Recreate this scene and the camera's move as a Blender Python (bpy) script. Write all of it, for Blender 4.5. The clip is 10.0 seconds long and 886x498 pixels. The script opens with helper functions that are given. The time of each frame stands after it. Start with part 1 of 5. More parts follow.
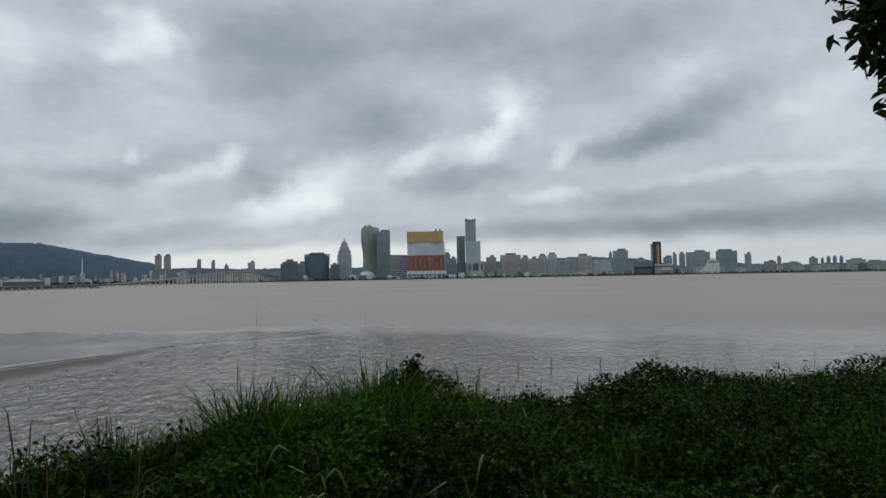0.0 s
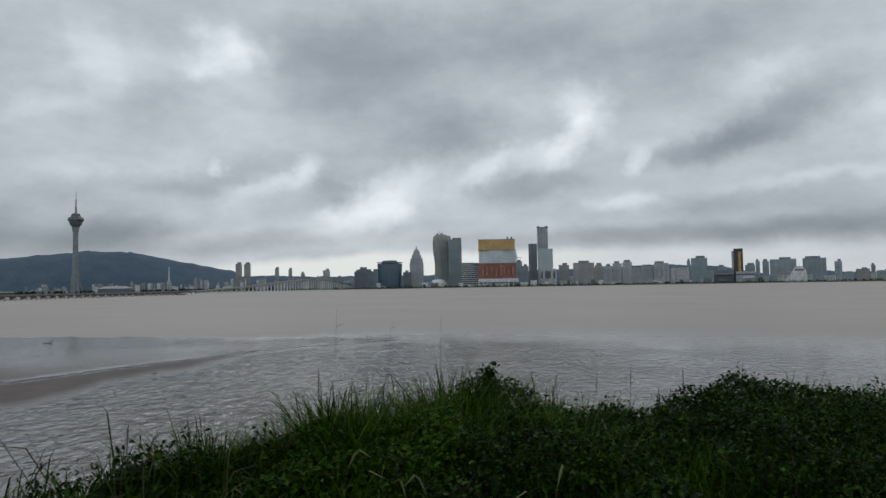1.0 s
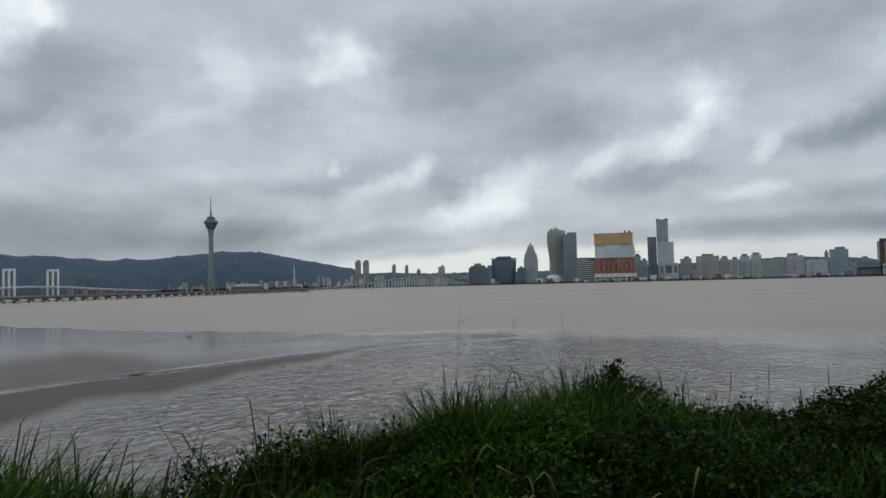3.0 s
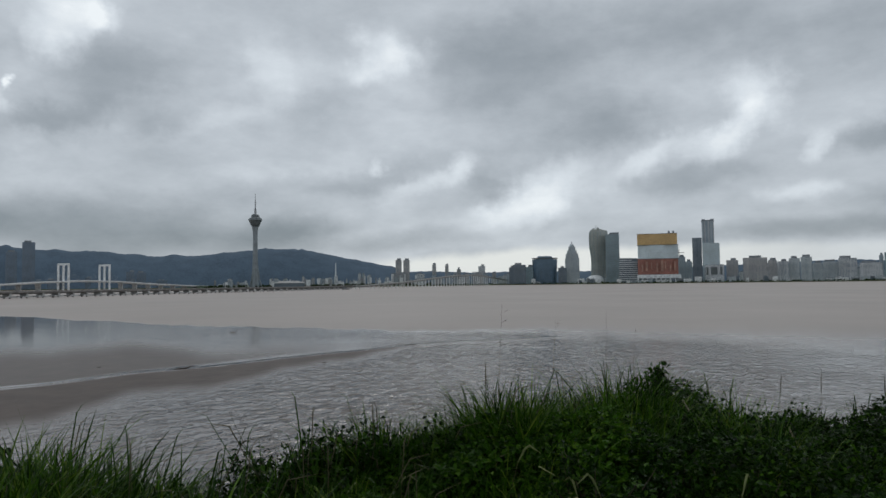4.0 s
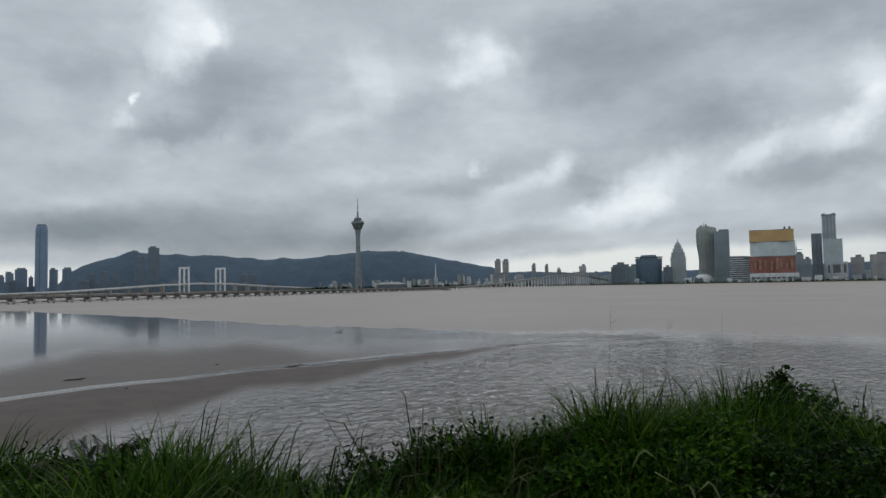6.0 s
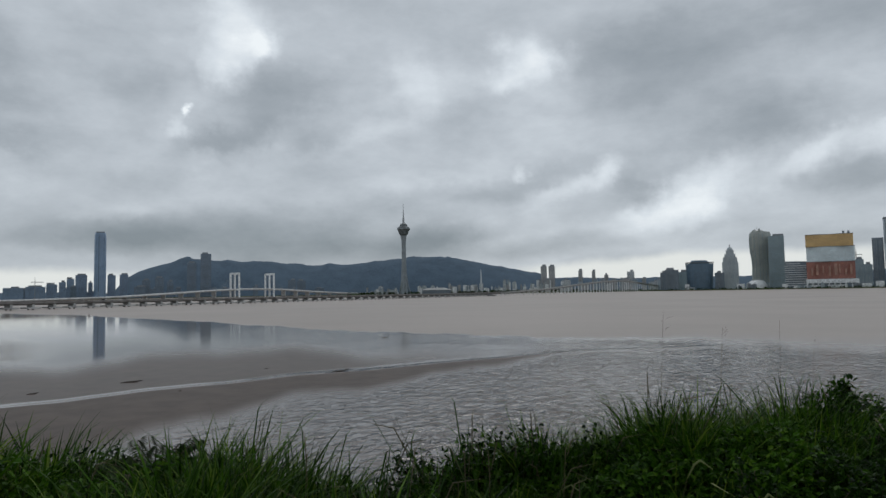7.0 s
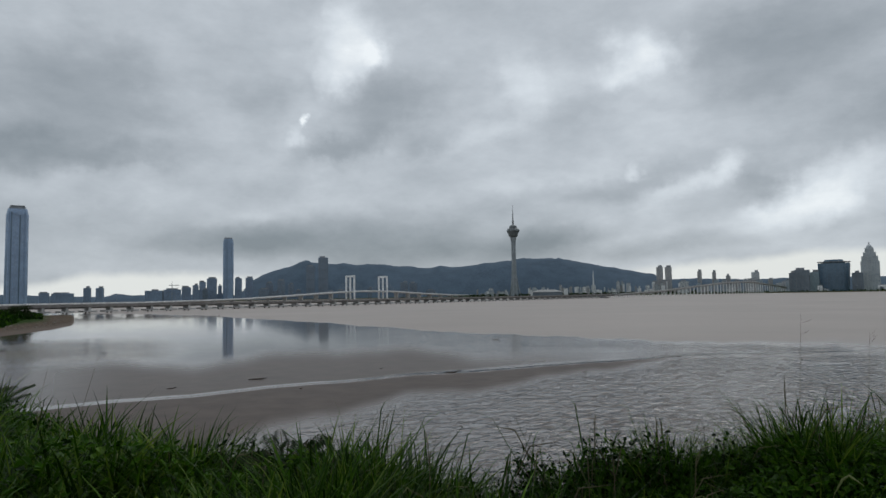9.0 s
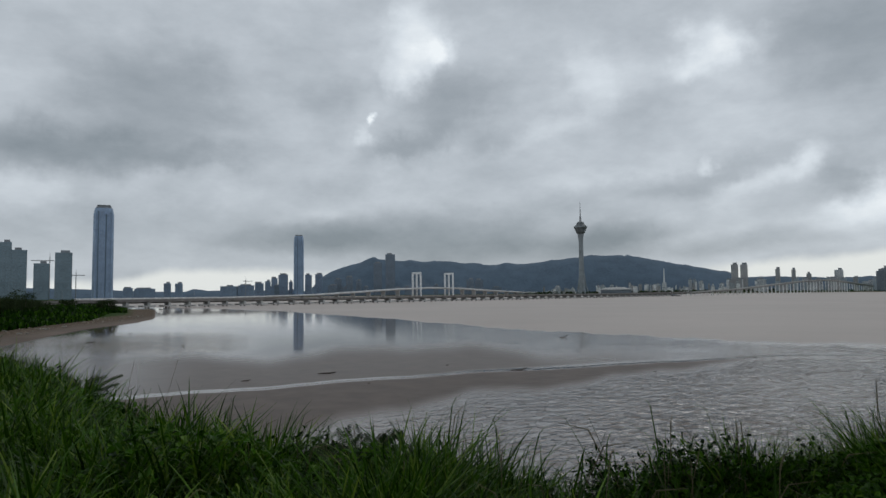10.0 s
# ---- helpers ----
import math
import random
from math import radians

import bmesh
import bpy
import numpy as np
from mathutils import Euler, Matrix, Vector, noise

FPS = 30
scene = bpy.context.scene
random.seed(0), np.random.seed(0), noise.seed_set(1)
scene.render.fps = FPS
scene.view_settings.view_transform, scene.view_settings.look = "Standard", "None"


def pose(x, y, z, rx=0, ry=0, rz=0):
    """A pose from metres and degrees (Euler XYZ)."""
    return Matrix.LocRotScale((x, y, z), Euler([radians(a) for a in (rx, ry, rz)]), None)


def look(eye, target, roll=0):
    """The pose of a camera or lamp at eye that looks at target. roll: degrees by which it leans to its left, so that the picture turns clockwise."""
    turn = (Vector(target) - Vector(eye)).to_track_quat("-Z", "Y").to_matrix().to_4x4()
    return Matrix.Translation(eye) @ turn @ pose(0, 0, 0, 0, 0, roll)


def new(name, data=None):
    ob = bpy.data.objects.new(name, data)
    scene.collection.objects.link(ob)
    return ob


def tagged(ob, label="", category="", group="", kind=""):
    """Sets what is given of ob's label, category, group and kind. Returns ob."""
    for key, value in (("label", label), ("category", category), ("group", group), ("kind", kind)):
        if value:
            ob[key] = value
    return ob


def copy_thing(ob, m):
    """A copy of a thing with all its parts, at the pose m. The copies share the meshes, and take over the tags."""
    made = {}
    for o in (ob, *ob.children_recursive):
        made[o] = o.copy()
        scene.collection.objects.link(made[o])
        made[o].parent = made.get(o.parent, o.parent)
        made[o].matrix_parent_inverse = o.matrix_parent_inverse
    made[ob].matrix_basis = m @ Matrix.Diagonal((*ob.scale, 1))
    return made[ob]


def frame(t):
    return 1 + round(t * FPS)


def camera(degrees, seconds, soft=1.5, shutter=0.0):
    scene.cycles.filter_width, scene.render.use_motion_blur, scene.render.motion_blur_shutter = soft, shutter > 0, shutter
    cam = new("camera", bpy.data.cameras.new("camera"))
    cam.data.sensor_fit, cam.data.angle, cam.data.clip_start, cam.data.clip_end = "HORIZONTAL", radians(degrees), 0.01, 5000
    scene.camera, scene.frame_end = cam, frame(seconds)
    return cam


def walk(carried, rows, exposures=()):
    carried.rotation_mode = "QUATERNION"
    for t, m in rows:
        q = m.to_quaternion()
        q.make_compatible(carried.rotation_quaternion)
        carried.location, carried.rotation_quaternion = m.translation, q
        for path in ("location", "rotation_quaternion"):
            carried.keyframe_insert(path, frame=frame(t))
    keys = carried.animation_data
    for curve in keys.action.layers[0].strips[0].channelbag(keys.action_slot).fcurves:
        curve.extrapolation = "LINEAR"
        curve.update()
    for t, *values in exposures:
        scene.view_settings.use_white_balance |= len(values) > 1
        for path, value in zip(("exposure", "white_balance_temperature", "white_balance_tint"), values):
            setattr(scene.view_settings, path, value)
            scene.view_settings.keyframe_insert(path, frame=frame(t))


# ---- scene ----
# The camera turns on the spot, held at arm's length by somebody on a grassy bank ten metres above a tidal bay.
cam = camera(66.0, 10.0, soft=1.5)
EYE, ARM = 10.0, 0.3
# seconds, yaw to the left, pitch up, lean to the right (degrees)
ROWS = [
    (0.0, 0.0, 2.26, 1.06), (0.5, 2.9, 2.33, 1.12), (1.0, 6.0, 3.02, 0.96), (1.5, 8.32, 2.77, 1.77),
    (2.0, 11.5, 3.34, 1.30), (2.5, 13.77, 2.88, 1.92), (2.7, 14.45, 2.87, 1.75), (3.8, 18.4, 2.84, 0.75),
    (4.0, 18.93, 2.85, 0.70), (4.5, 21.54, 2.60, 0.86), (5.0, 24.93, 2.17, 1.26), (5.2, 26.5, 2.42, 1.18),
    (6.3, 27.87, 3.28, 0.95), (6.5, 28.99, 3.55, 0.94), (7.0, 31.06, 3.57, 0.93), (7.5, 33.22, 3.84, 1.04),
    (8.0, 35.40, 3.86, 1.09), (8.5, 37.81, 3.63, 1.12), (9.0, 40.28, 3.89, 0.98), (9.5, 43.67, 3.67, 0.70),
    (10.0, 45.80, 3.71, 0.65),
]
walk(cam, [(t, pose(-ARM * math.sin(radians(yaw)), ARM * math.cos(radians(yaw)), EYE, 90 + pitch, lean, yaw))
           for t, yaw, pitch, lean in ROWS])


def spot(bearing, dist, z=0.0):
    """A place by its bearing (degrees to the left of +y) and its distance from the bank."""
    a = radians(bearing)
    return Vector((-dist * math.sin(a), dist * math.cos(a), z))


# ---- world and sun ----
# banks and breaks in the cloud: bearing, height, half width, half height, tilt (degrees), lighter or darker
CLOUD_EAST_HIGH = [(22.8, 19.3, 1.6, 3.0, -75, 0.80), (24.8, 17.3, 2.2, 1.1, -6, 0.50), (29.6, 17.8, 3.3, 1.5, -8, 0.20), (29.2, 14.8, 5.5, 1.0, -7, -0.20), (12.2, 17.4, 8.7, 4.2, 7, -0.62), (0.3, 20.2, 11.1, 3.4, 1, -0.50), (-13.4, 17.8, 8.4, 3.1, -14, -0.40), (4.2, 12.9, 5.2, 1.9, 0, -0.40), (9.0, 11.3, 7.0, 1.3, -15, -0.25), (-6.0, 14.3, 2.1, 2.8, -57, 0.80), (-3.4, 11.4, 3.3, 1.1, -38, 0.70), (2.4, 9.7, 4.8, 1.1, -24, 0.55), (10.7, 7.3, 4.4, 1.8, -30, 0.72), (14.0, 5.4, 7.0, 1.4, -14, 0.45), (17.4, 9.1, 2.0, 1.1, -22, 0.60), (20.6, 7.8, 3.4, 0.8, -12, 0.35), (27.7, 6.3, 2.6, 1.5, -2, 0.35)]
CLOUD_EAST_LOW = [(14.7, 7.8, 2.5, 1.3, -21, -0.40), (23.8, 9.0, 5.3, 1.1, -11, -0.40), (29.9, 8.7, 3.6, 1.0, -4, -0.25), (-9.9, 9.8, 1.4, 0.9, -27, 0.60), (-19.1, 15.3, 3.8, 1.4, -14, 0.35), (-8.5, 6.7, 2.6, 0.7, -8, 0.45), (-29.4, 14.6, 3.9, 3.7, -24, 0.35), (-21.9, 12.7, 7.6, 1.9, -20, -0.52), (-15.9, 10.6, 5.3, 1.2, -11, -0.60), (-19.2, 6.1, 10.5, 1.0, -3, -0.45), (-26.5, 4.4, 10.0, 1.4, -2, -0.65), (-0.4, 7.5, 5.2, 1.2, -9, -0.50), (-15.5, 3.8, 17.0, 0.9, 0, -0.65), (21.8, 3.6, 9.1, 0.8, -4, -0.50), (-25.0, 7.7, 7.8, 0.6, -4, 0.25), (-31.3, 9.1, 2.8, 2.0, 7, 0.25)]
CLOUD_MIDDLE_HIGH = [(48.5, 20.8, 3.6, 2.6, -61, 0.68), (45.8, 19.5, 1.1, 1.7, -79, 0.50), (51.5, 14.3, 0.4, 0.5, -49, 1.10), (51.9, 13.2, 0.7, 0.8, -63, 0.35), (55.9, 15.0, 2.9, 2.3, -7, -0.30), (45.4, 15.2, 5.2, 2.5, -24, -0.50), (48.7, 12.3, 3.7, 1.1, -14, -0.45), (40.2, 13.1, 3.6, 1.1, -12, -0.35), (33.5, 17.1, 2.5, 2.7, -58, 0.45)]
CLOUD_MIDDLE_LOW = [(36.2, 13.7, 4.2, 1.2, -16, 0.30), (31.0, 9.8, 6.5, 1.4, -15, 0.16), (49.1, 9.0, 8.0, 1.7, -8, 0.10), (24.2, 9.8, 0.8, 0.5, 1, 0.50), (42.5, 3.7, 11.0, 1.9, 0, -0.95), (50.5, 5.3, 8.0, 1.6, -6, -0.60), (29.3, 6.1, 5.7, 1.5, -19, -0.40), (31.2, 4.2, 5.2, 1.2, -9, -0.65), (37.0, 6.8, 8.0, 1.4, -8, -0.25)]
CLOUD_WEST = [(67.8, 15.5, 8.5, 4.2, -15, -0.60), (74.5, 11.0, 8.5, 1.9, -2, -0.80), (65.7, 10.6, 5.1, 1.1, -8, -0.40), (62.2, 18.1, 2.7, 3.9, -60, 0.25), (77.6, 7.8, 2.8, 1.4, -4, 0.35), (70.3, 8.0, 2.9, 1.9, -34, 0.20), (67.7, 4.4, 6.2, 1.1, -1, 0.12), (57.2, 4.7, 6.0, 1.3, 0, -0.75), (54.0, 9.0, 5.2, 1.6, -11, -0.30), (47.0, 19.0, 3.0, 1.3, -37, 0.35), (49.4, 17.3, 1.1, 2.4, -68, 0.35), (43.0, 15.9, 5.2, 2.5, -18, -0.12), (48.0, 11.6, 2.6, 1.2, 0, -0.25), (77.1, 18.7, 5.4, 2.3, -10, -0.10), (58.2, 22.2, 7.5, 2.1, -13, -0.15), (70.0, 5.8, 10.0, 2.6, 0, -0.45)]

world = bpy.data.worlds.new("overcast")
scene.world = world
world.use_nodes = True
wt = world.node_tree


def calc(op, a, b=0.0, c=0.0):
    n = wt.nodes.new("ShaderNodeMath")
    n.operation = op
    for i, v in enumerate((a, b, c)):
        if isinstance(v, bpy.types.NodeSocket):
            wt.links.new(v, n.inputs[i])
        else:
            n.inputs[i].default_value = v
    return n.outputs[0]


def stepped(v, lo, hi, a, b):
    n = wt.nodes.new("ShaderNodeMapRange")
    n.interpolation_type = "SMOOTHSTEP"
    for key, x in (("From Min", lo), ("From Max", hi), ("To Min", a), ("To Max", b)):
        n.inputs[key].default_value = x
    wt.links.new(v, n.inputs["Value"])
    return n.outputs[0]


def cloud_noise(vec, scale, detail, rough=0.55):
    n = wt.nodes.new("ShaderNodeTexNoise")
    n.inputs["Scale"].default_value, n.inputs["Detail"].default_value, n.inputs["Roughness"].default_value = scale, detail, rough
    wt.links.new(vec, n.inputs["Vector"])
    return n


def sky():
    """A low deck of stratocumulus: banks and breaks by bearing and height, frayed by noise, over a clear Nishita sky."""
    d = wt.nodes.new("ShaderNodeTexCoord").outputs["Generated"]
    s = wt.nodes.new("ShaderNodeSeparateXYZ")
    wt.links.new(d, s.inputs[0])
    bearing = calc("MULTIPLY", calc("ARCTAN2", calc("MULTIPLY", s.outputs["X"], -1), s.outputs["Y"]), 57.2958)
    height = calc("MULTIPLY", calc("ARCSINE", s.outputs["Z"]), 57.2958)
    up = calc("ADD", calc("MAXIMUM", s.outputs["Z"], 0), 0.26)
    flat = wt.nodes.new("ShaderNodeCombineXYZ")
    wt.links.new(calc("DIVIDE", s.outputs["X"], up), flat.inputs[0])
    wt.links.new(calc("DIVIDE", s.outputs["Y"], up), flat.inputs[1])
    fray = cloud_noise(d, 9.0, 5, 0.6)
    part_of = wt.nodes.new("ShaderNodeSeparateColor")
    wt.links.new(fray.outputs["Color"], part_of.inputs[0])
    at = wt.nodes.new("ShaderNodeCombineXYZ")
    wt.links.new(calc("ADD", bearing, calc("MULTIPLY", calc("SUBTRACT", part_of.outputs[0], 0.5), 8)), at.inputs[0])
    wt.links.new(calc("ADD", height, calc("MULTIPLY", calc("MULTIPLY", calc("SUBTRACT", part_of.outputs[1], 0.5), 5.5), stepped(height, 2, 13, 0.25, 1))), at.inputs[1])
    billow = wt.nodes.new("ShaderNodeMapping")
    billow.inputs["Scale"].default_value = (1.0, 1.0, 2.2)
    wt.links.new(d, billow.inputs["Vector"])
    total = calc("MULTIPLY", calc("SUBTRACT", cloud_noise(flat.outputs[0], 1.3, 6, 0.58).outputs["Fac"], 0.5), 1.0)
    total = calc("ADD", total, calc("MULTIPLY", calc("SUBTRACT", cloud_noise(billow.outputs[0], 7.0, 7, 0.62).outputs["Fac"], 0.5), 1.25))
    for b, e, w, h, tilt, amount in CLOUD_EAST_HIGH + CLOUD_EAST_LOW + CLOUD_MIDDLE_HIGH + CLOUD_MIDDLE_LOW + CLOUD_WEST:
        off = wt.nodes.new("ShaderNodeMapping")
        off.vector_type = "TEXTURE"
        wt.links.new(at.outputs[0], off.inputs["Vector"])
        off.inputs["Location"].default_value, off.inputs["Rotation"].default_value, off.inputs["Scale"].default_value = (b, e, 0), (0, 0, radians(tilt)), (w, h, 1)
        size = wt.nodes.new("ShaderNodeVectorMath")
        size.operation = "LENGTH"
        wt.links.new(off.outputs[0], size.inputs[0])
        total = calc("ADD", total, stepped(size.outputs["Value"], 0.1, 1.5, amount * 1.1, 0))
    tone = wt.nodes.new("ShaderNodeValToRGB")
    stops = [(0.0, (0.225, 0.262, 0.292)), (0.3, (0.35, 0.39, 0.428)), (0.55, (0.50, 0.547, 0.594)), (0.8, (0.68, 0.738, 0.79)), (1.0, (0.88, 0.93, 0.96))]
    while len(tone.color_ramp.elements) < len(stops):
        tone.color_ramp.elements.new(0.5)
    for el, (p, c) in zip(tone.color_ramp.elements, stops):
        el.position, el.color = p, (*c, 1)
    wt.links.new(calc("MULTIPLY_ADD", total, 0.42, 0.53), tone.inputs[0])
    # the clear strip under the deck, hidden where cloud sits on the hills
    base = calc("SUBTRACT", height, calc("ADD", stepped(bearing, -20, 7, 0.1, 0.5), calc("ADD", stepped(bearing, 8, 23, 0, -0.9), stepped(bearing, 66, 73, 0, -0.8))))
    low = stepped(calc("ADD", base, calc("MULTIPLY", calc("SUBTRACT", part_of.outputs[1], 0.5), 1.5)), 1.9, 2.8, 1, 0)
    gap = calc("MAXIMUM", stepped(bearing, 22, 28, 1, 0), stepped(bearing, 53, 57, 0, 1))
    strip = calc("MULTIPLY", low, gap)
    mix = wt.nodes.new("ShaderNodeMix")
    mix.data_type = "RGBA"
    wt.links.new(calc("MULTIPLY", strip, stepped(bearing, -14, 4, 0.3, 0.95)), mix.inputs["Factor"])
    wt.links.new(tone.outputs[0], mix.inputs["A"])
    mix.inputs["B"].default_value = (0.77, 0.80, 0.785, 1)
    clear = wt.nodes.new("ShaderNodeTexSky")
    clear.sky_type, clear.sun_disc, clear.sun_elevation, clear.sun_rotation = "NISHITA", False, radians(58), radians(-20)
    dim = wt.nodes.new("ShaderNodeVectorMath")
    dim.operation = "SCALE"
    wt.links.new(clear.outputs[0], dim.inputs[0])
    dim.inputs["Scale"].default_value = 0.08
    both = wt.nodes.new("ShaderNodeMix")
    both.data_type = "RGBA"
    both.inputs["Factor"].default_value = 0.95
    wt.links.new(dim.outputs[0], both.inputs["A"])
    wt.links.new(mix.outputs["Result"], both.inputs["B"])
    wt.links.new(both.outputs["Result"], wt.nodes["Background"].inputs["Color"])
    wt.nodes["Background"].inputs["Strength"].default_value = 1.0


sky()
sun = new("sun", bpy.data.lights.new("sun", "SUN"))
sun.data.energy, sun.data.angle, sun.data.color = 0.5, radians(30), (1.0, 0.97, 0.93)
sun.matrix_basis = look((0, 0, 300), spot(20, -187, 0))


# ---- materials ----
def material(name):
    m = bpy.data.materials.new(name)
    m.use_nodes = True
    t = m.node_tree
    return m, t, t.nodes["Principled BSDF"]


def noise_node(t, vec, scale, detail=4.0, rough=0.55):
    n = t.nodes.new("ShaderNodeTexNoise")
    n.inputs["Scale"].default_value, n.inputs["Detail"].default_value, n.inputs["Roughness"].default_value = scale, detail, rough
    if vec:
        t.links.new(vec, n.inputs["Vector"])
    return n


def ramp_node(t, fac, stops):
    r = t.nodes.new("ShaderNodeValToRGB")
    while len(r.color_ramp.elements) < len(stops):
        r.color_ramp.elements.new(0.5)
    for e, (p, c) in zip(r.color_ramp.elements, stops):
        e.position, e.color = p, (*c, 1) if len(c) == 3 else c
    t.links.new(fac, r.inputs["Fac"])
    return r


def mixed(t, fac, a, b, kind="MIX"):
    """A colour mix; fac, a and b are sockets, numbers or colours."""
    n = t.nodes.new("ShaderNodeMix")
    n.data_type, n.blend_type = "RGBA", kind
    for sock, v in ((n.inputs["Factor"], fac), (n.inputs["A"], a), (n.inputs["B"], b)):
        if isinstance(v, bpy.types.NodeSocket):
            t.links.new(v, sock)
        elif isinstance(v, tuple):
            sock.default_value = (*v, 1)
        else:
            sock.default_value = v
    return n.outputs["Result"]


def bump_node(t, height, strength, dist):
    b = t.nodes.new("ShaderNodeBump")
    b.inputs["Strength"].default_value, b.inputs["Distance"].default_value = strength, dist
    t.links.new(height, b.inputs["Height"])
    return b


def plain(name, col, rough=0.6, metal=0.0, scale=0.2, spread=0.25, spec=0.5, bump=0.0, bump_dist=0.05):
    """A worn, weathered surface: two scales of variation, and Object Info's Random from piece to piece."""
    m, t, b = material(name)
    pos = t.nodes.new("ShaderNodeNewGeometry").outputs["Position"]
    n1, n2 = noise_node(t, pos, scale, 3), noise_node(t, pos, scale * 9, 5)
    dark, light = tuple(c * (1 - spread) for c in col), tuple(min(1, c * (1 + spread)) for c in col)
    c1 = ramp_node(t, n1.outputs["Fac"], [(0.35, dark), (0.65, light)]).outputs["Color"]
    c2 = ramp_node(t, n2.outputs["Fac"], [(0.3, (0.82,) * 3), (0.7, (1.1,) * 3)]).outputs["Color"]
    t.links.new(mixed(t, 1.0, c1, c2, "MULTIPLY"), b.inputs["Base Color"])
    b.inputs["Roughness"].default_value, b.inputs["Metallic"].default_value, b.inputs["Specular IOR Level"].default_value = rough, metal, spec
    if bump:
        t.links.new(bump_node(t, n2.outputs["Fac"], bump, bump_dist).outputs["Normal"], b.inputs["Normal"])
    return m


def facade(name, col, glass=(0.06, 0.08, 0.1), floor_h=3.6, bay=4.0, share=0.55, rough=0.5, tower=0.0):
    """Far facades: rows of windows of real size in a rendered wall, stained below the roof and from block to block."""
    m, t, b = material(name)
    # walls and panes lifted, so haze over the bay is part of the paint
    col, glass = tuple(min(0.8, c * 1.1) for c in col), tuple(c * 1.3 for c in glass)
    tc = t.nodes.new("ShaderNodeTexCoord").outputs["Object"]
    sep = t.nodes.new("ShaderNodeSeparateXYZ")
    t.links.new(tc, sep.inputs[0])

    def math_node(op, a, c):
        n = t.nodes.new("ShaderNodeMath")
        n.operation = op
        for i, v in enumerate((a, c)):
            if isinstance(v, bpy.types.NodeSocket):
                t.links.new(v, n.inputs[i])
            else:
                n.inputs[i].default_value = v
        return n.outputs[0]
    along = math_node("ADD", sep.outputs["X"], sep.outputs["Y"])
    fx = math_node("FRACT", math_node("DIVIDE", along, bay), 0)
    fz = math_node("FRACT", math_node("DIVIDE", sep.outputs["Z"], floor_h), 0)
    win = math_node("MULTIPLY", math_node("LESS_THAN", fx, 0.62), math_node("LESS_THAN", fz, share))
    n1 = noise_node(t, tc, 0.03, 4)
    n2 = noise_node(t, tc, 0.3, 4)
    info = t.nodes.new("ShaderNodeObjectInfo")
    wall = ramp_node(t, n1.outputs["Fac"], [(0.3, tuple(c * 0.75 for c in col)), (0.7, tuple(min(1, c * 1.2) for c in col))]).outputs["Color"]
    wall = mixed(t, 1.0, wall, ramp_node(t, info.outputs["Random"], [(0, (0.8, 0.8, 0.8)), (1, (1.15, 1.12, 1.1))]).outputs["Color"], "MULTIPLY")
    pane = ramp_node(t, n2.outputs["Fac"], [(0.35, glass), (0.7, tuple(c * 2.2 for c in glass))]).outputs["Color"]
    t.links.new(mixed(t, win, wall, pane), b.inputs["Base Color"])
    r = t.nodes.new("ShaderNodeMapRange")
    r.inputs["To Min"].default_value, r.inputs["To Max"].default_value = rough, 0.25
    t.links.new(win, r.inputs["Value"])
    t.links.new(r.outputs[0], b.inputs["Roughness"])
    return m


def leaf_mat(name, dark, light, rough=0.5, trans=0.3, tip=None, gloss=0.07):
    """Leaves: each its own green, thin enough to let light through."""
    m, t, b = material(name)
    geo = t.nodes.new("ShaderNodeNewGeometry")
    n = noise_node(t, geo.outputs["Position"], 1.3, 3)
    # tip colours the palest few: seed blades, plus sky highlights as plain colour
    c = ramp_node(t, geo.outputs["Random Per Island"], [(0.0, dark), (0.75, light), (1.0, tip or light)]).outputs["Color"]
    c = mixed(t, 1.0, c, ramp_node(t, n.outputs["Fac"], [(0.3, (0.6, 0.65, 0.6)), (0.7, (1.25, 1.2, 1.0))]).outputs["Color"], "MULTIPLY")
    t.links.new(c, b.inputs["Base Color"])
    b.inputs["Roughness"].default_value, b.inputs["Specular IOR Level"].default_value = rough, gloss
    tr = t.nodes.new("ShaderNodeBsdfTranslucent")
    t.links.new(c, tr.inputs["Color"])
    mx = t.nodes.new("ShaderNodeMixShader")
    mx.inputs[0].default_value = trans
    t.links.new(b.outputs[0], mx.inputs[1])
    t.links.new(tr.outputs[0], mx.inputs[2])
    t.links.new(mx.outputs[0], t.nodes["Material Output"].inputs["Surface"])
    return m


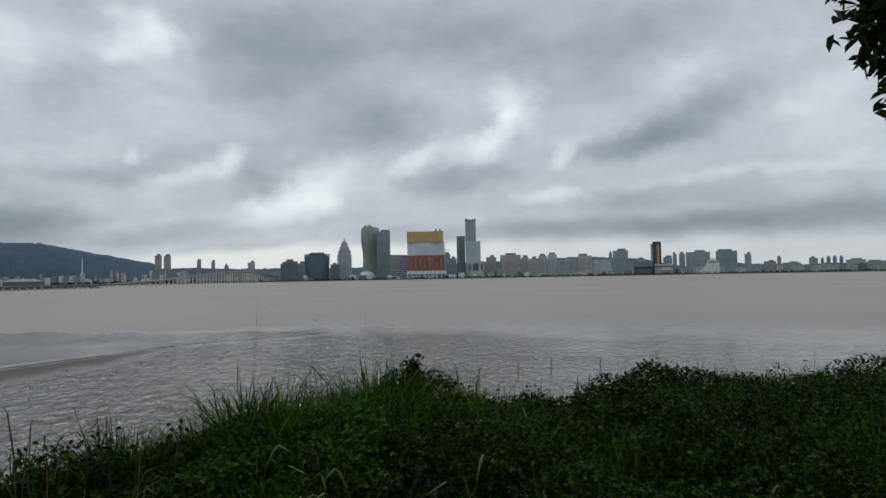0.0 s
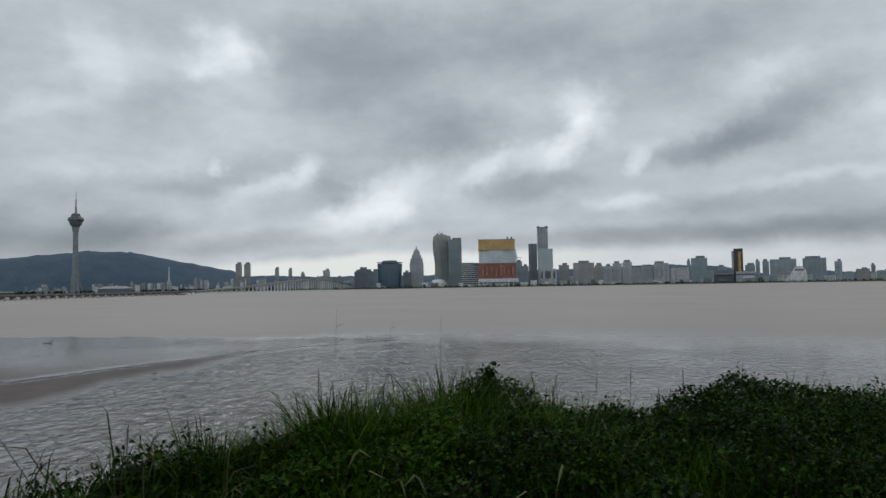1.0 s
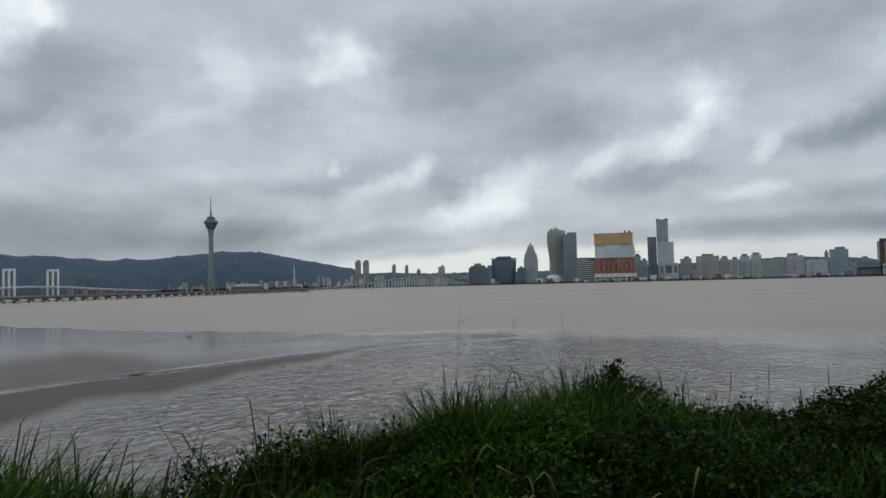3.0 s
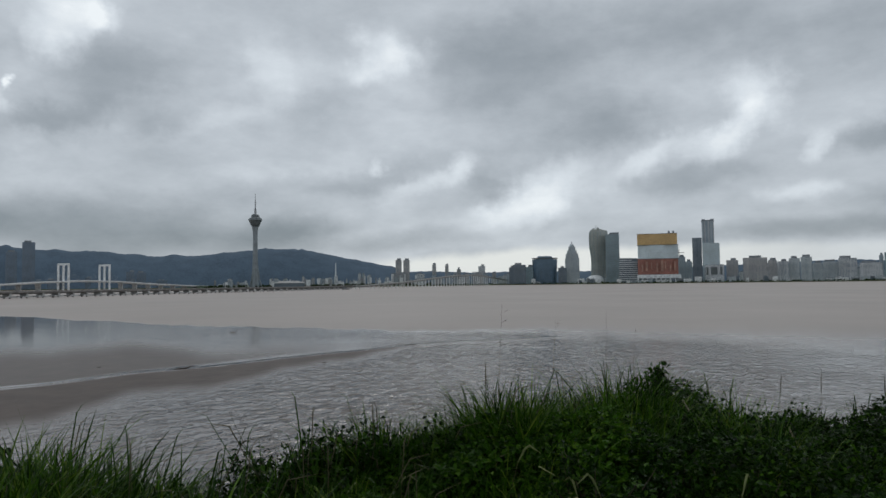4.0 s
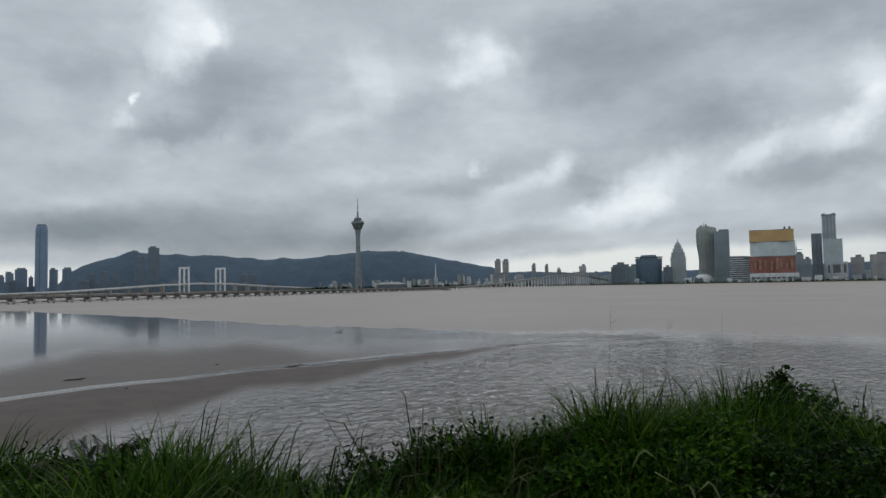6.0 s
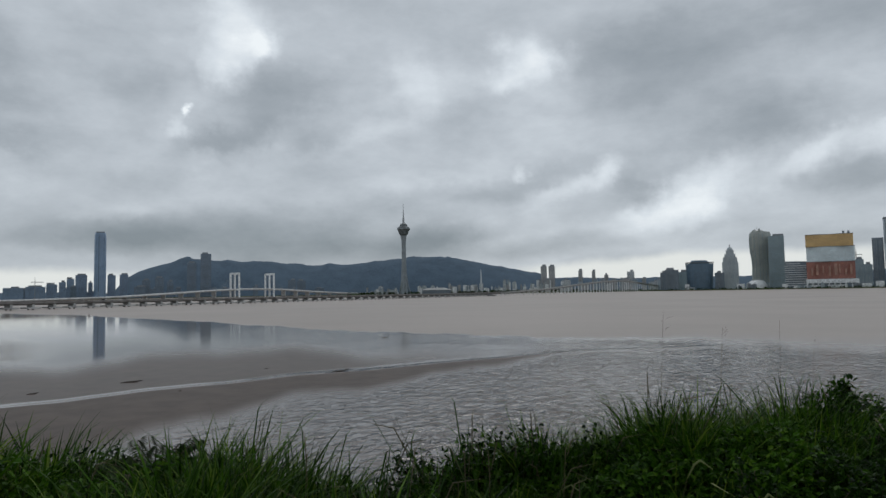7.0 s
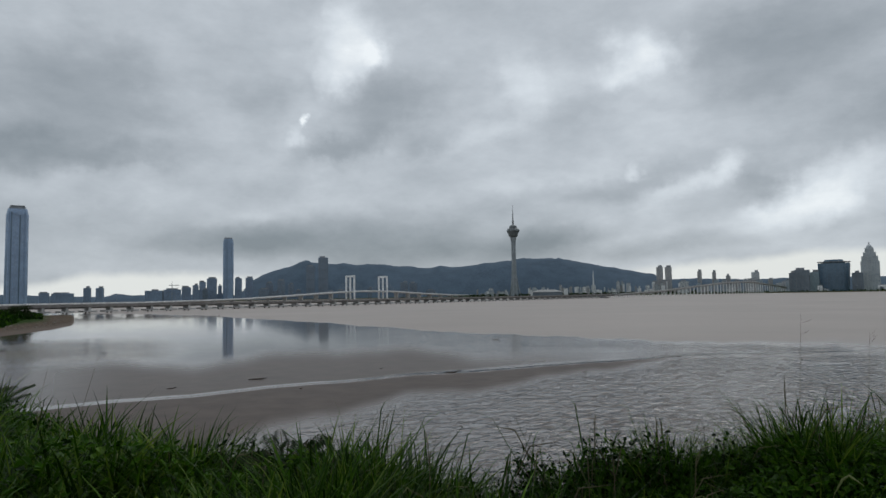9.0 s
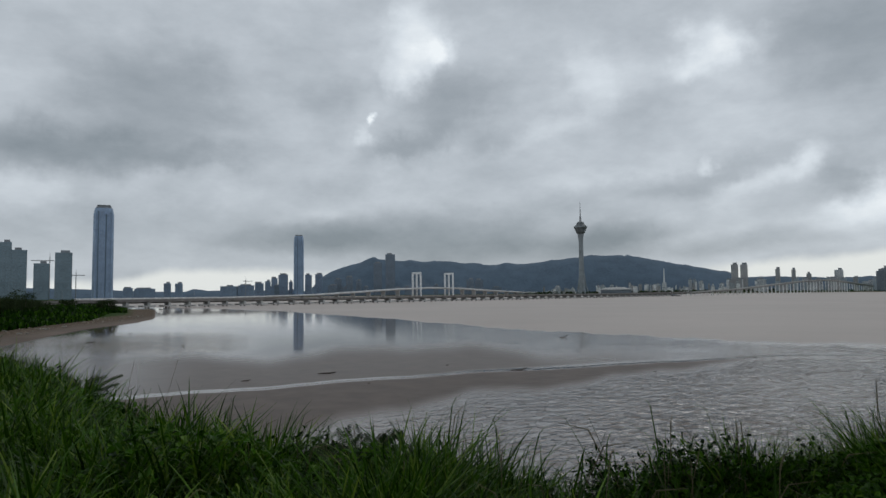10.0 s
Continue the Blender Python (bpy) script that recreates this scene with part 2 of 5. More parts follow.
def water_mat():
    """Muddy bay: wind-roughened and opaque far out, a still film over the flats, wavelets near the bank."""
    m, t, b = material("muddy_water")
    geo = t.nodes.new("ShaderNodeNewGeometry").outputs["Position"]
    calm = t.nodes.new("ShaderNodeAttribute")
    calm.attribute_name = "calm"
    rip = t.nodes.new("ShaderNodeAttribute")
    rip.attribute_name = "ripple"
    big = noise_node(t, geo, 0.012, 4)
    # pale muddy body far out also stands in for the sky's reflection
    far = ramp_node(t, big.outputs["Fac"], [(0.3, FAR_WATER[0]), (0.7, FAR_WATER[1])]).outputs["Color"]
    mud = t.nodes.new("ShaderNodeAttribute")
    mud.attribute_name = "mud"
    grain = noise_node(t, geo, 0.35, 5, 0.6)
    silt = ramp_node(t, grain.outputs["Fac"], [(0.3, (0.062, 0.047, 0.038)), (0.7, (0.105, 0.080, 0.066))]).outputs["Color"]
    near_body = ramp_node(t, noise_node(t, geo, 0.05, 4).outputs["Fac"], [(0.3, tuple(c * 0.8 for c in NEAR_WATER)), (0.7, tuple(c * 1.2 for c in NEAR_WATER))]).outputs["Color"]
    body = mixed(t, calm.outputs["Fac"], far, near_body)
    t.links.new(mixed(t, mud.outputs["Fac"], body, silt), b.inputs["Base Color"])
    r = t.nodes.new("ShaderNodeMapRange")
    r.inputs["To Min"].default_value, r.inputs["To Max"].default_value = 0.5, 0.06
    t.links.new(calm.outputs["Fac"], r.inputs["Value"])
    r2 = t.nodes.new("ShaderNodeMix")
    t.links.new(mud.outputs["Fac"], r2.inputs["Factor"])
    t.links.new(r.outputs[0], r2.inputs["A"])
    r2.inputs["B"].default_value = 0.42
    t.links.new(r2.outputs["Result"], b.inputs["Roughness"])
    s = t.nodes.new("ShaderNodeMapRange")
    s.inputs["To Min"].default_value, s.inputs["To Max"].default_value = FAR_SPEC, 0.42
    t.links.new(calm.outputs["Fac"], s.inputs["Value"])
    s2 = t.nodes.new("ShaderNodeMix")
    t.links.new(mud.outputs["Fac"], s2.inputs["Factor"])
    lively = t.nodes.new("ShaderNodeMath")
    lively.operation, lively.inputs[1].default_value = "MULTIPLY_ADD", 0.75
    t.links.new(rip.outputs["Fac"], lively.inputs[0])
    t.links.new(s.outputs[0], lively.inputs[2])
    # wavelet glints drawn by noise: bright and dull dashes in the specular level
    glint_map = t.nodes.new("ShaderNodeMapping")
    glint_map.inputs["Rotation"].default_value, glint_map.inputs["Scale"].default_value = (0, 0, radians(-8)), (1.0, 0.62, 1)
    t.links.new(geo, glint_map.inputs["Vector"])
    waves = noise_node(t, glint_map.outputs[0], 0.85, 3.0, 0.55)
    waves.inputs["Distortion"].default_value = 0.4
    painted_glint = ramp_node(t, waves.outputs["Fac"], [(0.43, (0.06, 0.06, 0.06)), (0.57, (1.0, 1.0, 1.0))]).outputs["Color"]
    shown = mixed(t, rip.outputs["Fac"], (0.33, 0.33, 0.33), painted_glint)
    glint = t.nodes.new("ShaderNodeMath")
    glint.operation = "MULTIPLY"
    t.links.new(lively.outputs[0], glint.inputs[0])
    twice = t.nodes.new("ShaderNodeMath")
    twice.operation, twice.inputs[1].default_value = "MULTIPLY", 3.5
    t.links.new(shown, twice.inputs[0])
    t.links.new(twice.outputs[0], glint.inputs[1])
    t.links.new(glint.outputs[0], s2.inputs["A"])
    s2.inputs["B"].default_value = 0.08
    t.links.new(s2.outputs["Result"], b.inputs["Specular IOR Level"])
    b.inputs["IOR"].default_value = 1.33
    mp = t.nodes.new("ShaderNodeMapping")
    mp.inputs["Rotation"].default_value, mp.inputs["Scale"].default_value = (0, 0, radians(-25)), (1.25, 0.85, 1)
    t.links.new(geo, mp.inputs["Vector"])
    w1 = noise_node(t, mp.outputs[0], 0.8, 2.5, 0.55)
    w1.inputs["Distortion"].default_value = 0.5
    mul = t.nodes.new("ShaderNodeMath")
    mul.operation = "MULTIPLY"
    gusts = ramp_node(t, noise_node(t, geo, 0.07, 3).outputs["Fac"], [(0.3, (0.35, 0.35, 0.35)), (0.65, (1.0, 1.0, 1.0))])
    t.links.new(w1.outputs["Fac"], mul.inputs[0])
    t.links.new(mixed(t, 1.0, rip.outputs["Fac"], gusts.outputs["Color"], "MULTIPLY"), mul.inputs[1])
    bp = bump_node(t, mul.outputs[0], 1.0, RIPPLE)
    w2 = noise_node(t, mp.outputs[0], 0.3, 4, 0.6)
    b2 = bump_node(t, w2.outputs["Fac"], 0.25, 0.05)
    t.links.new(bp.outputs[0], b2.inputs["Normal"])
    t.links.new(b2.outputs[0], b.inputs["Normal"])
    return m


def ground_mat():
    """Wet mud by the water, sand and rubble above it, soil and turf higher up."""
    m, t, b = material("shore_ground")
    geo = t.nodes.new("ShaderNodeNewGeometry")
    sep = t.nodes.new("ShaderNodeSeparateXYZ")
    t.links.new(geo.outputs["Position"], sep.inputs[0])
    n1, n2 = noise_node(t, geo.outputs["Position"], 0.06, 5), noise_node(t, geo.outputs["Position"], 0.9, 5)
    mud = ramp_node(t, n1.outputs["Fac"], [(0.3, (0.085, 0.066, 0.053)), (0.7, (0.15, 0.118, 0.096))]).outputs["Color"]
    sand = ramp_node(t, n2.outputs["Fac"], [(0.35, (0.055, 0.042, 0.032)), (0.62, (0.13, 0.10, 0.075)), (0.8, (0.34, 0.31, 0.27))]).outputs["Color"]
    turf = ramp_node(t, n2.outputs["Fac"], [(0.3, (0.018, 0.034, 0.012)), (0.7, (0.05, 0.085, 0.022))]).outputs["Color"]

    def band(lo, hi):
        add = t.nodes.new("ShaderNodeMath")
        add.operation = "MULTIPLY_ADD"
        t.links.new(n1.outputs["Fac"], add.inputs[0])
        add.inputs[1].default_value = (hi - lo) * 1.2
        t.links.new(sep.outputs["Z"], add.inputs[2])
        r = t.nodes.new("ShaderNodeMapRange")
        r.inputs["From Min"].default_value, r.inputs["From Max"].default_value = lo + (hi - lo) * 0.6, hi + (hi - lo) * 0.6
        t.links.new(add.outputs[0], r.inputs["Value"])
        return r.outputs[0]
    b.inputs["Specular IOR Level"].default_value = 0.02
    f1, f2 = band(0.35, 0.9), band(1.3, 1.9)
    t.links.new(mixed(t, f2, mixed(t, f1, mud, sand), turf), b.inputs["Base Color"])
    r = t.nodes.new("ShaderNodeMapRange")
    r.inputs["To Min"].default_value, r.inputs["To Max"].default_value = 0.6, 0.85
    t.links.new(f1, r.inputs["Value"])
    t.links.new(r.outputs[0], b.inputs["Roughness"])
    t.links.new(bump_node(t, n2.outputs["Fac"], 0.3, 0.03).outputs["Normal"], b.inputs["Normal"])
    return m


# FAR_WATER is silt brown plus painted sky sheen; FAR_SPEC stays low
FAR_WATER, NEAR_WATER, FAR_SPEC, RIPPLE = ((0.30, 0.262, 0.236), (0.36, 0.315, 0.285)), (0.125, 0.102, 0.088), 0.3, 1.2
WATER, GROUND = water_mat(), ground_mat()
CONCRETE = plain("concrete", (0.38, 0.38, 0.37), 0.8)
DARK_CONCRETE = plain("dark_concrete", (0.2, 0.19, 0.18), 0.85)
WHITE_PAINT = plain("white_paint", (0.72, 0.73, 0.73), 0.6)
ROOF_GREY = plain("roof_grey", (0.21, 0.23, 0.25), 0.8)
STEEL = plain("steel", (0.3, 0.31, 0.32), 0.45, 0.6)
BARK = plain("bark", (0.09, 0.07, 0.05), 0.9, 0, 4, 0.4, bump=0.5, bump_dist=0.01)
DRIFTWOOD = plain("driftwood", (0.05, 0.04, 0.033), 0.8, 0, 2, 0.4)
# forest green shifted to blue-grey: distance haze is painted into the hills
HAZED_FOREST = plain("hazed_forest", (0.082, 0.118, 0.158), 0.95, 0, 0.012, 0.1, 0.1)
FAR_TREES = leaf_mat("far_trees", (0.018, 0.03, 0.014), (0.035, 0.055, 0.022), 0.8, 0.1)
GRASS_LEAF = leaf_mat("grass_leaf", (0.004, 0.018, 0.001), (0.046, 0.122, 0.005), 0.4, 0.26, (0.16, 0.23, 0.04), 0.09)
# grass leaf darkened in its colour for blades seen against the light
SILHOUETTE_LEAF = leaf_mat("silhouette_leaf", (0.005, 0.016, 0.002), (0.026, 0.070, 0.006), 0.42, 0.14, (0.06, 0.10, 0.02), 0.08)
# brighter green for the stretch of leaf cover that catches the light
LIT_HERB_LEAF = leaf_mat("lit_herb_leaf", (0.004, 0.020, 0.001), (0.046, 0.130, 0.006), 0.4, 0.28, (0.10, 0.19, 0.018), 0.09)
PALE_GRASS = leaf_mat("pale_grass", (0.10, 0.13, 0.05), (0.26, 0.29, 0.15), 0.6, 0.25)
# shade of the bank put into the leaf colour, down to near black
SHADED_LEAF = leaf_mat("shaded_leaf", (0.002, 0.010, 0.001), (0.014, 0.048, 0.002), 0.38, 0.24, (0.06, 0.14, 0.010), 0.09)
TREE_LEAF = leaf_mat("tree_leaf", (0.010, 0.022, 0.007), (0.03, 0.055, 0.015), 0.4, 0.25)
DRY_STEM = plain("dry_stem", (0.10, 0.085, 0.045), 0.8, 0, 6, 0.3)
PLUME = leaf_mat("plume", (0.07, 0.06, 0.05), (0.16, 0.135, 0.11), 0.8, 0.3)


# ---- building blocks ----
def part(name, bm, mat, parent=None, label=""):
    """Links a bmesh (or a ready mesh) as one object, a part of a thing or of a part."""
    if isinstance(bm, bpy.types.Mesh):
        me = bm
    else:
        me = bpy.data.meshes.new(name)
        bm.to_mesh(me)
        bm.free()
    if mat and not me.materials:
        me.materials.append(mat)
    ob = new(name, me)
    ob.parent = parent
    if label:
        tagged(ob, label)
    return ob


def thing(name, m, label, category, group="", kind=""):
    ob = new(name)
    ob.matrix_basis = m
    return tagged(ob, label, category, group, kind)


def box(bm, cx, cy, z0, w, d, h, bevel=0.0, taper=1.0, rz=0.0):
    """A block on z0, w by d by h, its top scaled by taper."""
    made = bmesh.ops.create_cube(bm, size=1.0)["verts"]
    for v in made:
        k = taper if v.co.z > 0 else 1.0
        v.co = Vector((v.co.x * w * k, v.co.y * d * k, (v.co.z + 0.5) * h + z0))
        if rz:
            v.co.rotate(Euler((0, 0, rz)))
        v.co.x += cx
        v.co.y += cy
    if bevel:
        edges = {e for v in made for e in v.link_edges}
        bmesh.ops.bevel(bm, geom=list(edges), offset=bevel, segments=1, affect="EDGES")
    return bm


def lathe(bm, rings, n=24, cx=0.0, cy=0.0):
    """A closed turned body from (radius, height) rings."""
    prev = None
    for r, z in rings:
        row = [bm.verts.new((cx + r * math.cos(2 * math.pi * i / n), cy + r * math.sin(2 * math.pi * i / n), z)) for i in range(n)]
        if prev:
            for i in range(n):
                bm.faces.new((prev[i], prev[(i + 1) % n], row[(i + 1) % n], row[i]))
        else:
            bm.faces.new(row[::-1])
        prev = row
    bm.faces.new(prev)
    return bm


def prism(bm, outline, z0, z1, grow=lambda k: 1.0, steps=1):
    """An upright body over an outline; grow scales it from foot (0) to top (1)."""
    prev = None
    for s in range(steps + 1):
        k = s / steps
        g = grow(k)
        row = [bm.verts.new((x * g, y * g, z0 + (z1 - z0) * k)) for x, y in outline]
        if prev:
            for i in range(len(row)):
                j = (i + 1) % len(row)
                bm.faces.new((prev[i], prev[j], row[j], row[i]))
        prev = row
    bm.faces.new(prev)
    return bm


def tube(bm, pts, radii, n=5):
    """A tapered stem along points."""
    prev = None
    for i, (p, r) in enumerate(zip(pts, radii)):
        a, b = pts[max(0, i - 1)], pts[min(len(pts) - 1, i + 1)]
        q = (Vector(b) - Vector(a)).to_track_quat("Z", "Y")
        row = [bm.verts.new(Vector(p) + q @ Vector((r * math.cos(2 * math.pi * k / n), r * math.sin(2 * math.pi * k / n), 0))) for k in range(n)]
        if prev:
            for k in range(n):
                bm.faces.new((prev[k], prev[(k + 1) % n], row[(k + 1) % n], row[k]))
        prev = row
    bm.faces.new(prev)
    return bm


def sheet(name, verts, faces, mat):
    me = bpy.data.meshes.new(name)
    me.from_pydata(verts, [], faces)
    me.materials.append(mat)
    return me


# ---- the ground: one sheet from the bank to the horizon, under the water of the bay ----
def curve_at(points, x):
    xs, ys = zip(*points)
    return np.interp(x, xs, ys)


def smooth(lo, hi, x):
    k = np.clip((x - lo) / (hi - lo), 0, 1)
    return k * k * (3 - 2 * k)


# by bearing: how far the flat top of the bank reaches
EDGE = [(-180, 30), (-60, 9.5), (-33, 8.1), (-23, 7.0), (-19, 6.8), (-12, 6.1), (-8, 5.9), (-3, 5.9), (1, 6.2), (7, 6.0), (11, 5.8),
        (14, 5.3), (17, 4.8), (22, 4.35), (26, 4.45), (30, 4.25), (35, 3.95), (40, 4.05), (45, 4.25), (50, 4.5), (57, 4.7), (61, 5.6),
        (65, 6.2), (70, 7.2), (73.4, 9.3), (76.6, 12), (79, 15), (90, 24), (120, 30), (180, 30)]
# the outer edge of the still water, two mud bars, and the beach of the spit
STILL = [(-180, 120), (-40, 128), (-9, 133), (2.7, 136), (11.5, 146), (21, 144), (27, 154), (33.5, 168), (40.4, 188), (47.4, 241),
         (54.9, 336), (62.5, 513), (69.6, 690), (80, 900), (180, 900)]
CHANNEL = [(-180, 150), (5, 134), (12, 124), (19, 115), (31, 99), (40.4, 89), (46.5, 84), (54.5, 80.5), (61, 78.5), (67.5, 77), (80, 74), (180, 70)]
BEACH = [(-180, 9000), (68.0, 9000), (68.6, 330), (70, 285), (73.4, 238), (76.6, 190), (79, 165), (85, 135), (100, 100), (180, 90)]
FAR_SHORE = [(-180, 2300), (28, 2300), (31, 2420), (38, 2480), (40, 3300), (56, 3300), (60, 2600), (66, 2150), (180, 2000)]


def land(az, r):
    """Height of the ground at a bearing and a distance."""
    edge = curve_at(EDGE, az)
    bank = 8.62 + 0.05 * np.sin(r * np.sin(np.radians(az)) * 1.3) * np.sin(r * np.cos(np.radians(az)) * 1.7) - 0.52 * np.maximum(0, r - edge) - 0.12 * smooth(edge - 0.8, edge, r)
    z = np.maximum(bank, -0.9)
    back = r - curve_at(BEACH, az)
    spit = np.where(back < 50, back * 0.024, 1.2 + 3.6 * smooth(50, 95, back) * smooth(69.6, 73.5, az))
    spit = np.where(back < -10, -0.9, spit) * (1 - smooth(520, 560, r)) - 0.9 * smooth(520, 560, r)
    z = np.maximum(z, spit)
    far = curve_at(FAR_SHORE, az)
    return np.maximum(z, np.where(r > far, 3.0, -0.9))


def polar(rings, bearings):
    """A closed polar grid: bearings, distances and faces; the last column joins the first."""
    az, r = np.meshgrid(bearings, rings)
    n, m = len(bearings), len(rings)
    faces = [(i * n + j, (i + 1) * n + j, (i + 1) * n + (j + 1) % n, i * n + (j + 1) % n) for i in range(m - 1) for j in range(n)]
    return az.ravel(), r.ravel(), faces


BEARINGS = np.concatenate([np.arange(-50, 100, 0.4), np.arange(100, 310, 7)])
BEARINGS = np.where(BEARINGS > 180, BEARINGS - 360, BEARINGS)
RINGS = np.concatenate([[0.02], np.geomspace(1.0, 2295, 300), np.geomspace(2305, 2620, 22), np.geomspace(2700, 4900, 12)])
az, r, faces = polar(RINGS, BEARINGS)
z = land(az, r)
a = np.radians(az)
me = sheet("ground", np.stack([-r * np.sin(a), r * np.cos(a), z], 1).tolist(), faces, GROUND)
me.polygons.foreach_set("use_smooth", [True] * len(me.polygons))
tagged(new("ground", me), "green bank, brown tidal mud and far shores round a bay", "ground", kind="structure")

RINGS = np.concatenate([[8.0], np.geomspace(14, 59, 80), np.geomspace(60, 198, 330), np.geomspace(200, 900, 130), np.geomspace(1000, 4900, 14)])
az, r, faces = polar(RINGS, BEARINGS)
a = np.radians(az)
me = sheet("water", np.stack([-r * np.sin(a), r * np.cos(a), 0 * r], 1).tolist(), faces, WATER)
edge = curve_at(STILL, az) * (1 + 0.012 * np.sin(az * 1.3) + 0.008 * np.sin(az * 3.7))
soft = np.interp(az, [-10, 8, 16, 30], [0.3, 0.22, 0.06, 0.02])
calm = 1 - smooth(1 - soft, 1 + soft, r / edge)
rip = (1 - smooth(38, 52, az)) * (1 - smooth(0.9, 1.05, r / edge)) * (0.35 + 0.65 * smooth(-14, 2, az))
rip = np.maximum(rip * (1 - 0.5 * smooth(24, 40, az)), 0.42 * (1 - smooth(56, 70, r)) * (1 - smooth(40, 62, az)))
rip = np.maximum(rip, 0.7 * np.exp(-((az - 70) / 6) ** 2) * np.exp(-((r - 150) / 34) ** 2))
# wet mud just awash, on both sides of a narrow channel
wob = 0.05 * np.sin(az * 0.21 + 1) + 0.025 * np.sin(az * 0.55) + 0.006 * np.sin(az * 1.7)
gone = r / curve_at(CHANNEL, az) * (1 + 0.25 * wob)
inner = np.interp(az, [5, 17, 28, 36, 46, 55, 66], [0.975, 0.96, 0.92, 0.85, 0.73, 0.66, 0.68])
outer = np.interp(az, [18, 30, 42, 50, 56, 64, 72], [1.12, 1.28, 1.45, 1.55, 1.58, 1.68, 1.8])
lip = np.interp(az, [5, 44, 48, 66], [0.988, 0.985, 0.982, 0.982])
mud_near = smooth(inner - 0.09, inner + 0.06, gone * (1 + wob)) * (1 - smooth(lip - 0.008, lip + 0.004, gone)) * smooth(4, 13, az)
ridge = np.exp(-((gone - 0.993) / 0.0035) ** 2) * smooth(44, 48, az) * (1 - smooth(60, 66, az))
mud_far = smooth(np.interp(az, [34, 48], [1.012, 1.004]), np.interp(az, [34, 48], [1.06, 1.02]), gone) * (1 - smooth(outer - 0.3, outer + 0.2, gone * (1 + 1.5 * wob))) * smooth(14, 40, az) * (1 - 0.5 * smooth(64, 74, az))
mud = np.maximum(np.maximum(mud_near, ridge), 0.85 * mud_far)
rip *= 1 - 0.75 * smooth(0.99, 1.03, gone) * smooth(18, 27, az) * (1 - smooth(60, 64, az))
# bright streaks laid in by hand: narrow bands cleared of mud and ripple
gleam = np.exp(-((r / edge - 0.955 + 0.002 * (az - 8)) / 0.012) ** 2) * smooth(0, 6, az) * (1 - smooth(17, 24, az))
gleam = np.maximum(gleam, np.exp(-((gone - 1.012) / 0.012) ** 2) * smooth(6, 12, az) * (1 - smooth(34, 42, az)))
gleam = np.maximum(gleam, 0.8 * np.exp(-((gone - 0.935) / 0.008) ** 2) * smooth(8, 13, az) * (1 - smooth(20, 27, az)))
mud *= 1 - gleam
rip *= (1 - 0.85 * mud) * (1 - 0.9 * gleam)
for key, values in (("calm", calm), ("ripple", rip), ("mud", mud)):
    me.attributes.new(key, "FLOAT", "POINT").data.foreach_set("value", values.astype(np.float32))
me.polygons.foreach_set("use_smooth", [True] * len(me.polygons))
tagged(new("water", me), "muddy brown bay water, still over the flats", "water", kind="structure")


# ---- far hills ----
def hill(bearing0, bearing1, dist, depth, profile, seed):
    """A wooded ridge: crest height by bearing, falling away to both sides, with spurs and gullies."""
    rng = random.Random(seed)
    n, m = 150, 16
    verts, fs = [], []
    for i in range(n + 1):
        b = bearing0 + (bearing1 - bearing0) * i / n
        top = float(curve_at(profile, b))
        for j in range(m + 1):
            k = j / m
            side = math.sin(math.pi * k) ** 0.8
            rough = noise.noise((b * 0.9, k * 3, seed)) * 0.08 + noise.noise((b * 4.0, k * 8, seed)) * 0.025
            h = max(0.0, top * (side + rough * side * (0.3 if j == m // 2 else 1))) + rng.uniform(-1.5, 1.5)
            verts.append(spot(b, dist + depth * (k - 0.5), 1 + max(0, h)))
    for i in range(n):
        for j in range(m):
            a0 = i * (m + 1) + j
            fs.append((a0, a0 + 1, a0 + m + 2, a0 + m + 1))
    me = sheet("hill", [tuple(v) for v in verts], fs, HAZED_FOREST)
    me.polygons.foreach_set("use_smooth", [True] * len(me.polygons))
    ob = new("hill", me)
    return tagged(ob, "dark wooded hills under low cloud, distance haze in their blue-green", "hill", kind="structure")


def crest(pairs, dist):
    return [(b, EYE + dist * math.tan(radians(e))) for b, e in pairs]


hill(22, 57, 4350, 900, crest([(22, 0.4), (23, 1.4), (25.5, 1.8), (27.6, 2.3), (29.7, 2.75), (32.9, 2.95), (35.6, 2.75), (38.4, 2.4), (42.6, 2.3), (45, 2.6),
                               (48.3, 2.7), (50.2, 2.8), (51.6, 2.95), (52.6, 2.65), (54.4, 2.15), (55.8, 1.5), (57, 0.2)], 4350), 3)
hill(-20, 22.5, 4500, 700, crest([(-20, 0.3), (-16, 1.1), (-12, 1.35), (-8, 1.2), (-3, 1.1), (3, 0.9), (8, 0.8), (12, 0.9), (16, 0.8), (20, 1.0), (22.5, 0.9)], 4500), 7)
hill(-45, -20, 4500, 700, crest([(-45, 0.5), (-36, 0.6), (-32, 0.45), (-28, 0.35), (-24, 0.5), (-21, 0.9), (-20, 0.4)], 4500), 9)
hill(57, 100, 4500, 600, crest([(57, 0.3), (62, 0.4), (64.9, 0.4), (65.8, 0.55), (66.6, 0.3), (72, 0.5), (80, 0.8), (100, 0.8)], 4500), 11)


# ---- the city across the bay ----
# far facade colours carry distance haze: bluer, paler, with weak window contrast
F_STONE = facade("facade_stone", (0.43, 0.465, 0.48), (0.12, 0.15, 0.17))
F_GREY = facade("facade_grey", (0.34, 0.39, 0.425), (0.12, 0.155, 0.185))
F_DARK = facade("facade_dark", (0.14, 0.17, 0.195), share=0.6)
F_WHITE = facade("facade_white", (0.55, 0.57, 0.58))
F_BROWN = facade("facade_brown", (0.36, 0.355, 0.35), (0.11, 0.125, 0.14))
